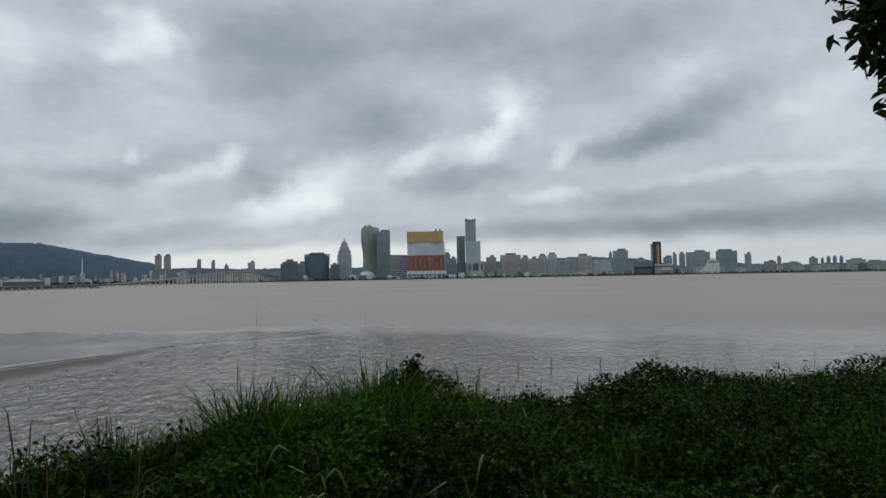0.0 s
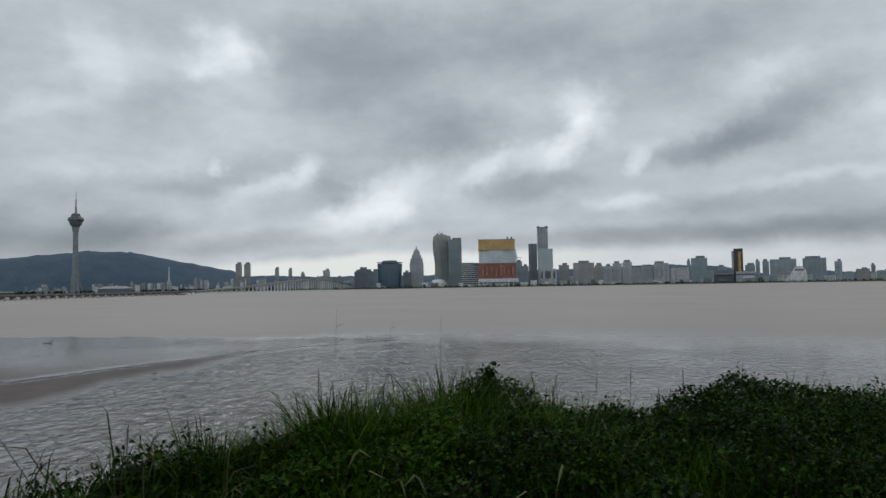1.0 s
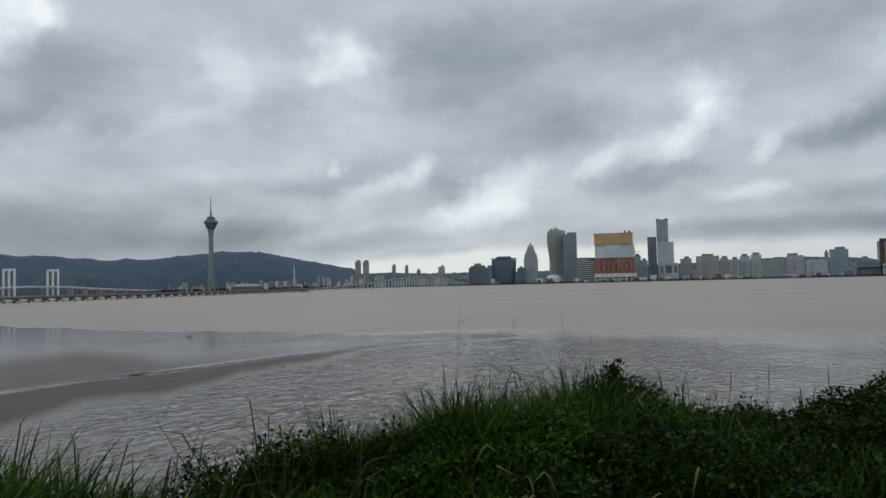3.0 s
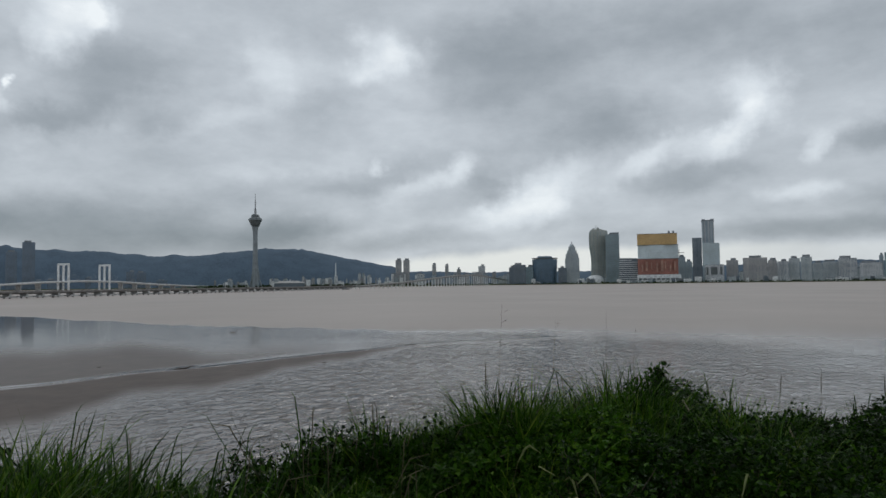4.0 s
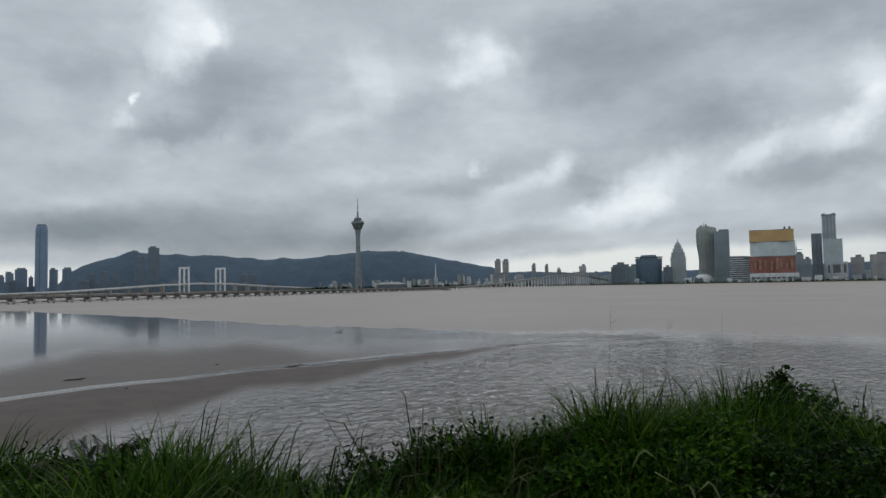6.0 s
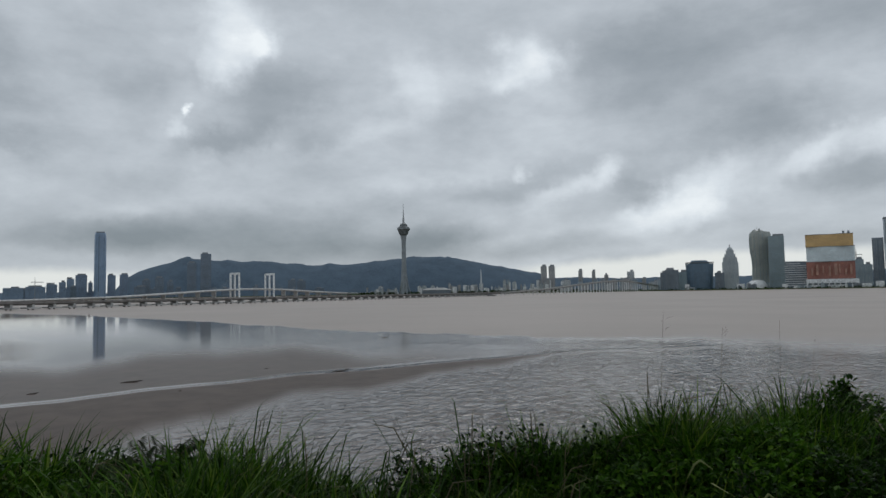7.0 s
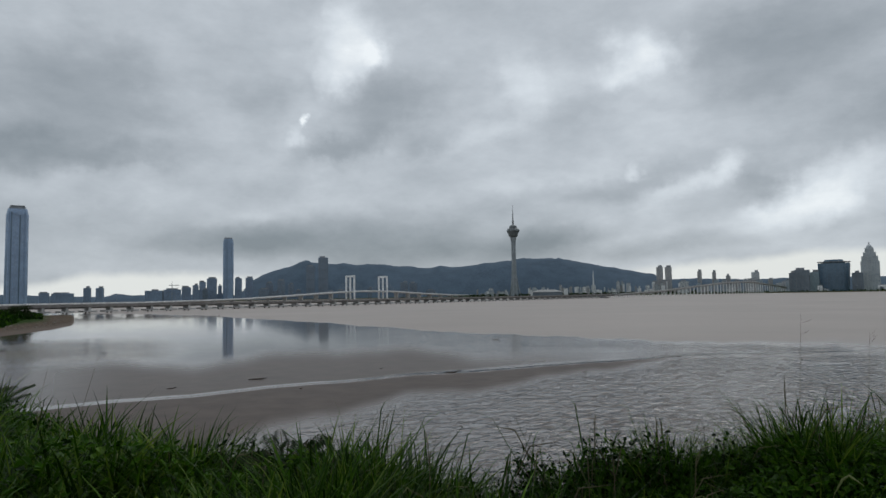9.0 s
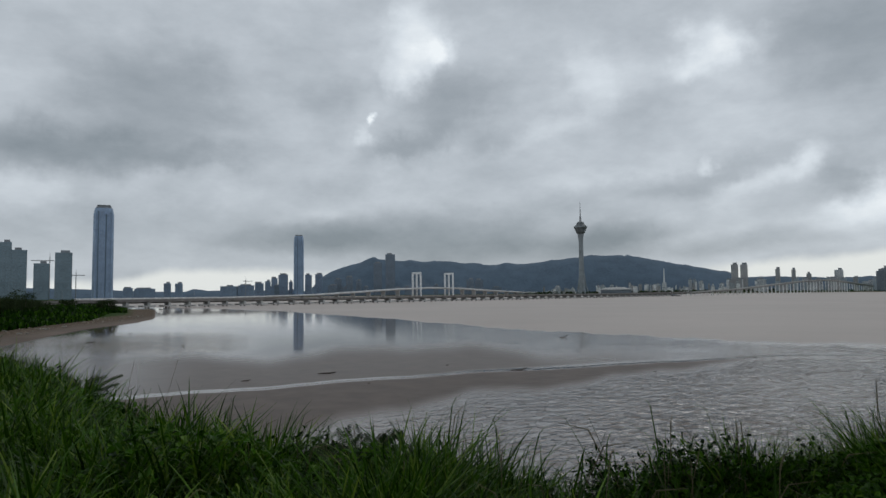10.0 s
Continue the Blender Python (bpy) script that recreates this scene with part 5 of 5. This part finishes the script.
def tussock(seed, count, h, label):
    """A clump of tall arching blades with a few bare seed stalks."""
    rng = np.random.default_rng(seed)
    root = thing("grass_tussock", Matrix(), label, "grass", "grass tussocks on the bank")
    base = np.stack([rng.normal(0, 0.07, count), rng.normal(0, 0.07, count), np.zeros(count) - 0.04], 1)
    v, f = blades(rng, base, rng.uniform(0.6, 1.0, count) * h, rng.uniform(0.009, 0.019, count), rng.uniform(0.05, 0.75, count), rng.uniform(0, 0.5, count))
    part("tuft", sheet("tuft", v.tolist(), f, SILHOUETTE_LEAF), None, root)
    for i in range(2):
        a, ln, wd = rng.uniform(0, 6.28), h * rng.uniform(0.85, 1.1), rng.uniform(0.003, 0.006)
        way, side = Vector((math.cos(a), math.sin(a), 0)), Vector((-math.sin(a), math.cos(a), 0)) * wd
        p0, p1 = Vector((0, 0, 0)), way * ln * rng.uniform(0.15, 0.5) + Vector((0, 0, ln * 0.95))
        p2 = p1 + way * ln * rng.uniform(0.15, 0.35) - Vector((0, 0, ln * rng.uniform(-0.05, 0.1)))
        pm = p0.lerp(p1, 0.55) - way * ln * 0.05
        pb = p1.lerp(p2, 0.3) + Vector((0, 0, ln * 0.02))
        pts = [p0 - side * 0.7, p0 + side * 0.7, pm + side, pm - side, p1 + side * 0.6, p1 - side * 0.6, pb + side * 0.4, pb - side * 0.4, p2]
        part("folded_blade", sheet("folded_blade", [tuple(p) for p in pts], [(0, 1, 2, 3), (3, 2, 4, 5), (5, 4, 6, 7), (7, 6, 8)], SILHOUETTE_LEAF), None, root)
    r = random.Random(seed)
    for i in range(1):
        dx, dy, hh = r.gauss(0, 0.12), r.gauss(0, 0.12), h * r.uniform(0.95, 1.15)
        part("seed_stalk", tube(bmesh.new(), [(dx * 0.3, dy * 0.3, 0), (dx * 0.6, dy * 0.6, hh * 0.6), (dx * 1.3, dy * 1.3, hh * 0.95), (dx * 2.0, dy * 2.0, hh)], [0.0022, 0.0016, 0.003, 0.0006], 4), DRY_STEM, root)
    return root


def blade_clump(seed, count, h, label):
    """Broad blades from one foot that lean the same way, coloured dark as if against the sky; some of their tips are
    bent over.
    """
    r = random.Random(seed)
    root = thing("blade_clump", Matrix(), label, "grass", "broad-bladed grass clumps")
    for i in range(count):
        turn = r.gauss(0, 0.5)
        way, across = Vector((math.cos(turn), math.sin(turn), 0)), Vector((-math.sin(turn) * 0.3 + 0.25, math.cos(turn), 0)).normalized()
        ln, lean, w = h * r.uniform(0.7, 1.05), r.uniform(0.05, 0.55), r.uniform(0.006, 0.011)
        nod = r.uniform(0.3, 0.7) if r.random() < 0.3 else r.uniform(0, 0.1)
        foot = Vector((r.gauss(0, 0.05), r.gauss(0, 0.05), -0.05))
        pts = []
        for k, wk in ((0, 0.7), (0.3, 1.0), (0.55, 0.95), (0.75, 0.75), (0.9, 0.4)):
            p = foot + way * ln * (lean * k ** 1.5 + nod * max(0, k - 0.72)) + Vector((0, 0, ln * (k - nod * 1.6 * max(0, k - 0.72))))
            pts += [p - across * w * wk, p + across * w * wk]
        pts.append(foot + way * ln * (lean + nod * 0.4) + Vector((0, 0, ln * (1 - nod * 0.55))))
        part("blade", sheet("blade", [tuple(p) for p in pts], [(0, 1, 3, 2), (2, 3, 5, 4), (4, 5, 7, 6), (6, 7, 9, 8), (8, 9, 10)], SILHOUETTE_LEAF), None, root)
    return root


def shrub(seed, count, w, h, size, label, mat=None):
    """A leafy shrub: stems from one foot, leaves along their upper parts."""
    rng, r = np.random.default_rng(seed), random.Random(seed)
    root = thing("shrub", Matrix(), label, "shrub", "shrubs on the bank")
    pts = []
    for i in range(9):
        tip = Vector((r.gauss(0, w * 0.45), r.gauss(0, w * 0.45), h * r.uniform(0.65, 1.0)))
        mid = tip * 0.5 + Vector((r.gauss(0, 0.03), r.gauss(0, 0.03), 0.05))
        part("stem", tube(bmesh.new(), [(0, 0, -0.05), mid, tip], [0.009, 0.006, 0.002], 4), BARK, root)
        for k in range(count // 9):
            q = r.random() ** 0.6
            p = mid.lerp(tip, q) if r.random() < 0.75 else Vector((0, 0, 0)).lerp(mid, q)
            pts.append(p + Vector((r.gauss(0, w * 0.12), r.gauss(0, w * 0.12), r.gauss(0, h * 0.06))))
    v, f = leaves(rng, np.array([tuple(p) for p in pts]), size * rng.uniform(0.5, 1.3, len(pts)), 0.7)
    part("foliage", sheet("foliage", v.tolist(), f, mat or SHADED_LEAF), None, root)
    return root


def feather_shrub(bearing, dist, wide, tall, fronds, label):
    """A young shrub with feathery compound leaves on arching, drooping stalks."""
    r = random.Random(int(bearing))
    root = thing("feathery_shrub", Matrix.Translation(spot(bearing, dist, ground_at(bearing, dist))), label, "shrub")
    for i in range(fronds):
        a = r.uniform(0, 6.3)
        reach, rise = wide * r.uniform(0.35, 1.0), tall * r.uniform(0.72, 1.02)
        path = [Vector((math.cos(a) * reach * k, math.sin(a) * reach * k, rise * (k ** 0.45) - 0.30 * tall * max(0, k - 0.45))) for k in (0, 0.25, 0.5, 0.75, 1.0)]
        stalk = part("stalk", tube(bmesh.new(), path, [0.006, 0.005, 0.004, 0.003, 0.001], 4), BARK, root)
        verts, fs = [], []
        for k in range(15):
            q = 0.3 + 0.7 * k / 14
            j = min(3, int(q * 4))
            p = path[j].lerp(path[j + 1], q * 4 - j)
            for s in (-1, 1):
                out = Vector((-math.sin(a) * s, math.cos(a) * s, -0.35)) * 0.062 * (1.15 - abs(q - 0.65)) + Vector((math.cos(a), math.sin(a), 0)) * 0.02
                fw = Vector((math.cos(a), math.sin(a), 0)) * 0.010
                b = len(verts)
                verts += [tuple(p), tuple(p + out * 0.5 + fw), tuple(p + out + Vector((0, 0, -0.012))), tuple(p + out * 0.5 - fw)]
                fs.append((b, b + 1, b + 2, b + 3))
        part("leaf", sheet("leaf", verts, fs, TREE_LEAF), None, stalk)


def foxtail(seed, h, label):
    """A pale arching grass stalk that nods under its thin seed head."""
    r = random.Random(seed)
    root = thing("foxtail", Matrix(), label, "foxtail", "pale nodding foxtails")
    bow = r.uniform(0.10, 0.2)
    path = [Vector((bow * k ** 2.2, 0.01 * math.sin(5 * k), h * (k - 0.16 * k ** 5))) for k in (0, 0.3, 0.55, 0.75, 0.9, 1.0)]
    tip = path[-1] + Vector((0.05, 0, -0.03))
    part("stalk", tube(bmesh.new(), path, [0.002, 0.0018, 0.0016, 0.0014, 0.0012, 0.001], 4), DRY_STEM, root)
    part("seed_head", tube(bmesh.new(), [path[3], path[4], path[5], tip], [0.002, 0.0055, 0.005, 0.001], 5), PALE_GRASS, root, "thin pale seed head")
    for i in range(2):
        a, ln = r.uniform(0, 6.3), r.uniform(0.16, 0.28)
        p = path[1 + i]
        way, side = Vector((math.cos(a), math.sin(a), 0)), Vector((-math.sin(a), math.cos(a), 0)) * 0.006
        pts = [p, p + way * ln * 0.5 + Vector((0, 0, ln * 0.4)) + side, p + way * ln * 0.5 + Vector((0, 0, ln * 0.4)) - side, p + way * ln + Vector((0, 0, ln * 0.2))]
        part("blade", sheet("blade", [tuple(q) for q in pts], [(0, 1, 2), (1, 3, 2)], PALE_GRASS), None, root)
    return root


def reed(bearing, dist, top, lean, plume, label):
    """A tall stalk; its tip stands at an elevation of top degrees seen from the eye."""
    z0 = ground_at(bearing, dist)
    h = EYE + dist * math.tan(radians(top)) - z0
    r = random.Random(int(bearing * 10) + 900)
    root = thing("reed", Matrix.Translation(spot(bearing, dist, z0)) @ pose(0, 0, 0, 0, 0, bearing), label, "reed", "tall reeds on the bank")
    path = [Vector((lean * k ** 1.6, 0.02 * math.sin(4 * k), h * k)) for k in (0, 0.25, 0.5, 0.75, 0.9, 1.0)]
    part("stalk", tube(bmesh.new(), path, [0.0032, 0.0024, 0.0018, 0.0013, 0.0009, 0.0005], 5), DRY_STEM, root)
    if plume == "spike":
        part("seed_head", tube(bmesh.new(), [path[3], path[3].lerp(path[5], 0.35), path[3].lerp(path[5], 0.75), path[5]], [0.0012, 0.0036, 0.003, 0.0008], 6), DRY_STEM, root, "dense brown seed spike")
    elif plume == "feather":
        verts, fs = [], []
        for i in range(18):
            q = r.random()
            p = path[3].lerp(path[5], q)
            o = Vector((r.gauss(0, 0.05) + 0.05, r.gauss(0, 0.05), r.uniform(0.0, 0.09))) * (1.15 - q * 0.7)
            s = o.cross(Vector((0, 1, 0.3))).normalized() * 0.0007
            b = len(verts)
            verts += [tuple(p), tuple(p + o * 0.5 + s), tuple(p + o), tuple(p + o * 0.5 - s)]
            fs.append((b, b + 1, b + 2, b + 3))
        part("plume", sheet("plume", verts, fs, PLUME), None, root, "loose brown feathery plume")
    for i in range(3):
        k = r.uniform(0.15, 0.5)
        a, ln = r.uniform(0, 6.3), r.uniform(0.2, 0.4)
        p = Vector((lean * k ** 1.6, 0, h * k))
        tip = p + Vector((math.cos(a) * ln * 0.6, math.sin(a) * ln * 0.6, ln * 0.5))
        s = Vector((-math.sin(a), math.cos(a), 0)) * 0.005
        part("leaf", sheet("leaf", [tuple(p), tuple(p.lerp(tip, 0.5) + s + Vector((0, 0, 0.06))), tuple(tip), tuple(p.lerp(tip, 0.5) - s + Vector((0, 0, 0.06)))], [(0, 1, 2, 3)], GRASS_LEAF), None, root)


def set_out(kinds, spots, rng, lift=-0.02, turn=360):
    """Stands copies of the kinds at the spots, turned and scaled a little."""
    used = set()
    for b, d, s in spots:
        k = rng.randrange(len(kinds))
        m = Matrix.Translation(spot(b, d, ground_at(b, d) + lift)) @ pose(0, 0, 0, 0, 0, b + rng.uniform(-turn / 2, turn / 2))
        if k in used:
            ob = copy_thing(kinds[k], m)
        else:
            ob = kinds[k]
            ob.matrix_basis = m
            used.add(k)
        ob.scale = (s, s, s)


def overhanging_tree():
    """A tree beside the bank; only the ends of its lowest branch come into view. The unseen crown is added to shade the
    bank.
    """
    r, rng = random.Random(31), np.random.default_rng(31)
    base = spot(-52, 6.2, ground_at(-52, 6.2) - 0.1)
    root = thing("overhanging_tree", Matrix.Translation(base), "broad-leaved tree, dark branch drooping over the bank, unseen crown for shade", "tree")
    part("trunk", tube(bmesh.new(), [(0, 0, 0), (0.05, 0.02, 1.0), (-0.05, -0.1, 2.2), (-0.1, -0.2, 3.4), (0, -0.3, 4.6)], [0.17, 0.14, 0.12, 0.09, 0.04], 9), BARK, root)
    tips = []

    def point(b, e, d):
        return spot(b, d, EYE + d * math.tan(radians(e))) + Vector((0, ARM, 0)) - base
    start = Vector((-0.08, -0.15, 2.9))
    for b, e, d in ((-33.9, 11.2, 3.6), (-33.2, 14.0, 3.5), (-32.2, 15.8, 3.5), (-31.3, 18.3, 3.4), (-30.9, 21.0, 3.4), (-34.5, 15.0, 3.7), (-34.5, 19.0, 3.6), (-36, 17, 3.7), (-33, 22, 3.5), (-37, 22, 3.8), (-39, 18, 3.9), (-36, 26, 3.7), (-34.3, 12.6, 3.6), (-33.5, 12.4, 3.5), (-32.7, 14.6, 3.5), (-31.8, 16.6, 3.4), (-31.0, 19.6, 3.4), (-32.2, 20, 3.5), (-33.6, 17.4, 3.5), (-33.2, 19.4, 3.6)):
        end = point(b, e, d)
        mid = start.lerp(end, 0.55) + Vector((0, 0, 0.28))
        path = [start, mid, start.lerp(end, 0.85) + Vector((0, 0, 0.1)), end]
        part("branch", tube(bmesh.new(), path, [0.022, 0.012, 0.006, 0.002], 5), BARK, root)
        for k in range(46):
            q = r.random() ** 0.7
            p = path[2].lerp(end, 0.2 + 0.8 * q)
            tips.append(p + Vector((r.gauss(0, 0.05), r.gauss(0, 0.05), r.gauss(0, 0.05))))
    # crown out of view, made wide to keep sky light off the bank
    for end in ((-2.5, -1.2, 5.6), (-3.0, 0.8, 5.9), (-1.0, 1.8, 5.8), (1.5, 1.2, 5.5), (2.0, -1.5, 5.6), (-0.6, -2.6, 5.5), (-4.2, -1.6, 6.0), (0, 0, 7.0)):
        end = Vector(end)
        part("shade_limb", tube(bmesh.new(), [(-0.05, -0.25, 3.9), end * 0.6 + Vector((0, 0, 2.1)), end], [0.06, 0.04, 0.012], 6), BARK, root)
        for k in range(900):
            tips.append(end + Vector((r.gauss(0, 1.1), r.gauss(0, 1.1), abs(r.gauss(0, 0.6)) + 0.1)))
    # further unseen leaf clusters over the camera, added to darken the near plants
    for x, y, z in ((4.5, 0.8, 14.2), (2.6, 2.4, 14.4), (5.6, 3.2, 14.0), (2.2, -0.8, 14.0), (4.6, -2.6, 13.6), (3.6, 4.4, 14.8), (0.2, -1.6, 13.6), (1.8, -3.6, 13.2), (-1.6, -3.2, 13.4), (0.4, 1.4, 14.6), (1.4, 3.6, 14.8), (-2.0, 0.4, 14.4), (-3.6, -1.6, 13.8), (-2.6, 2.0, 15.0), (-4.6, 0.4, 14.6), (-5.6, -1.6, 14.0)):
        end = Vector((x, y, z)) - base
        part("shade_limb", tube(bmesh.new(), [(0, -0.3, 4.5), Vector((0, -0.3, 4.5)).lerp(end, 0.5) + Vector((0, 0, 0.5)), end], [0.06, 0.04, 0.015], 6), BARK, root)
        for k in range(1500):
            tips.append(end + Vector((r.gauss(0, 0.9), r.gauss(0, 0.9), abs(r.gauss(0, 0.5)))))
    v, f = leaves(rng, np.array([tuple(p) for p in tips]), 0.095 * rng.uniform(0.6, 1.25, len(tips)), 0.8)
    part("crown", sheet("crown", v.tolist(), f, TREE_LEAF), None, root)


grass_field()
creeper_cover()
rng = random.Random(12)
kinds = [tussock(40 + i, 24, h, "clump of tall arching green grass blades") for i, h in enumerate((0.54, 0.6, 0.66, 0.71))]
spots = []
for i in range(190):
    b = rng.uniform(2, 60) if i < 60 else rng.uniform(18, 62) if i > 149 else rng.uniform(3, 18) if i < 100 else rng.uniform(60, 80)
    d = float(curve_at(EDGE, b)) + rng.uniform(-1.0, 0.1)
    spots.append((b, d, rng.uniform(0.75, 1.05)))
for b in (22.6, 23.2, 23.8, 24.3, 29.2, 30.3, 31.0, 16.2, 15.6, 17.0, 47, 46.3, 41, 37.5, 8.5, 9.3, 5.5):
    spots.append((b, float(curve_at(EDGE, b)) - 0.15, rng.uniform(1.1, 1.28)))
for i in range(44):
    b = rng.uniform(-38, 2)
    spots.append((b, float(curve_at(EDGE, b)) - rng.uniform(0, 0.3), rng.uniform(0.85, 1.12)))
set_out(kinds, spots, rng)
kinds = [blade_clump(140 + i, 8 + 2 * i, h, "clump of broad grass blades, painted silhouette-dark, with bent tips") for i, h in enumerate((0.58, 0.66, 0.74))]
spots = [(b, float(curve_at(EDGE, b)) + off, s) for b, off, s in ((22.7, 0.0, 1.25), (23.2, -0.1, 1.3), (23.8, 0.05, 1.25), (24.4, -0.1, 1.15), (20.3, 0.0, 0.8), (19.4, -0.1, 0.75), (17.6, -0.1, 0.95), (17.0, 0.0, 1.0))]
for i in range(56):
    b = rng.uniform(-1.5, 17) if i < 22 else rng.uniform(-14, -2) if i < 29 else rng.uniform(27, 60)
    spots.append((b, float(curve_at(EDGE, b)) - rng.uniform(-0.1, 0.35), rng.uniform(0.78, 1.05)))
set_out(kinds, spots, rng, turn=70)
kinds = [shrub(60 + i, 900, 0.42, 0.68, 0.038, "leafy dark green shrub among the grass") for i in range(3)]
spots = [(b, float(curve_at(EDGE, b)) - rng.uniform(0.0, 0.35), s) for b, s in ((-17.7, 1.0), (-16.9, 0.9), (-20.5, 0.85), (-22.6, 0.9), (-25, 0.85), (-27.5, 0.95), (-30, 0.95), (-33, 1.05), (-36, 1.0), (-14, 0.8),
         (-10.5, 0.7), (-6, 0.7), (-2, 0.75), (25.2, 0.95), (26.2, 1.0), (27.3, 0.9), (33.5, 0.8), (35.5, 0.8), (31.8, 0.9), (19.5, 0.9), (34.4, 0.8), (30.9, 0.9), (56, 0.9))]
spots += [(rng.uniform(-38, 14), rng.uniform(3.6, 5.4), rng.uniform(0.7, 0.9)) for i in range(22)]
set_out(kinds, spots, rng)
bush = shrub(71, 1700, 0.15, 0.80, 0.05, "tall shrub draped with climbing vines on the bank")
bush.matrix_basis = Matrix.Translation(spot(2.5, 5.9, ground_at(2.5, 5.9) - 0.02))
for i, path in enumerate(([(0.9, 5.3, 0.55), (0.3, 5.0, 0.5), (-0.2, 4.7, 0.42), (-0.9, 4.3, 0.33), (-1.2, 4.0, 0.2)], [(-6, 5.0, 0.5), (-6.6, 4.8, 0.42), (-7.6, 4.6, 0.35)])):
    bm = bmesh.new()
    tube(bm, [spot(b, d, ground_at(b, d) + h) for b, d, h in path], [0.006] * len(path), 5)
    tagged(part("dry_vine", bm, DRY_STEM), "pale dry vine trailing over the creepers", "vine")
feather_shrub(52.4, 4.45, 0.3, 0.76, 26, "young shrub with dark feathery compound leaves")
feather_shrub(72.6, 8.7, 0.4, 0.72, 14, "low shrub with drooping feathery leaves at the bank's edge")
kinds = [foxtail(80 + i, h, "pale nodding grass with a thin seed head") for i, h in enumerate((0.5, 0.56, 0.62))]
spots = []
for i in range(64):
    b = rng.uniform(4, 76) if i < 52 else rng.uniform(-33, 4)
    spots.append((b, rng.uniform(2.7, float(curve_at(EDGE, b)) - 0.3), rng.uniform(0.85, 1.15)))
set_out(kinds, spots, rng)
for row in ((6.4, 6.0, -2.4, 0.02, "", "tall thin bare reed stalk"), (15.7, 4.6, -5.9, 0.0, "spike", "reed with a dark narrow seed spike"), (14.9, 5.0, -2.0, 0.05, "feather", "tall reed with a loose brown plume"),
            (10.7, 5.3, -3.0, 0.05, "feather", "tall reed with a loose brown plume"), (67.6, 6.6, -1.7, 0.3, "", "leaning dry reed stalk"), (70.0, 7.0, -3.2, 0.16, "", "leaning dry reed stalk"),
            (-12.2, 6.2, -6.3, 0.0, "spike", "short reed with a seed spike"), (-8.2, 5.8, -6.2, 0.02, "spike", "short reed with a seed spike"), (-5.5, 5.8, -6.6, 0.04, "spike", "short reed with a seed spike"),
            (44.7, 3.9, -9.0, 0.0, "", "thin bare reed stalk"), (-29.5, 7.6, -5.2, 0.03, "feather", "reed with a loose plume among shrubs"), (28.5, 4.0, -11.0, 0.1, "spike", "short reed with a seed spike"),
            (4.6, 5.9, -3.8, 0.05, "feather", "tall reed with a loose brown plume"), (-1.5, 5.9, -6.0, 0.25, "", "bent reed with a drooping tip")):
    reed(*row)
overhanging_tree()
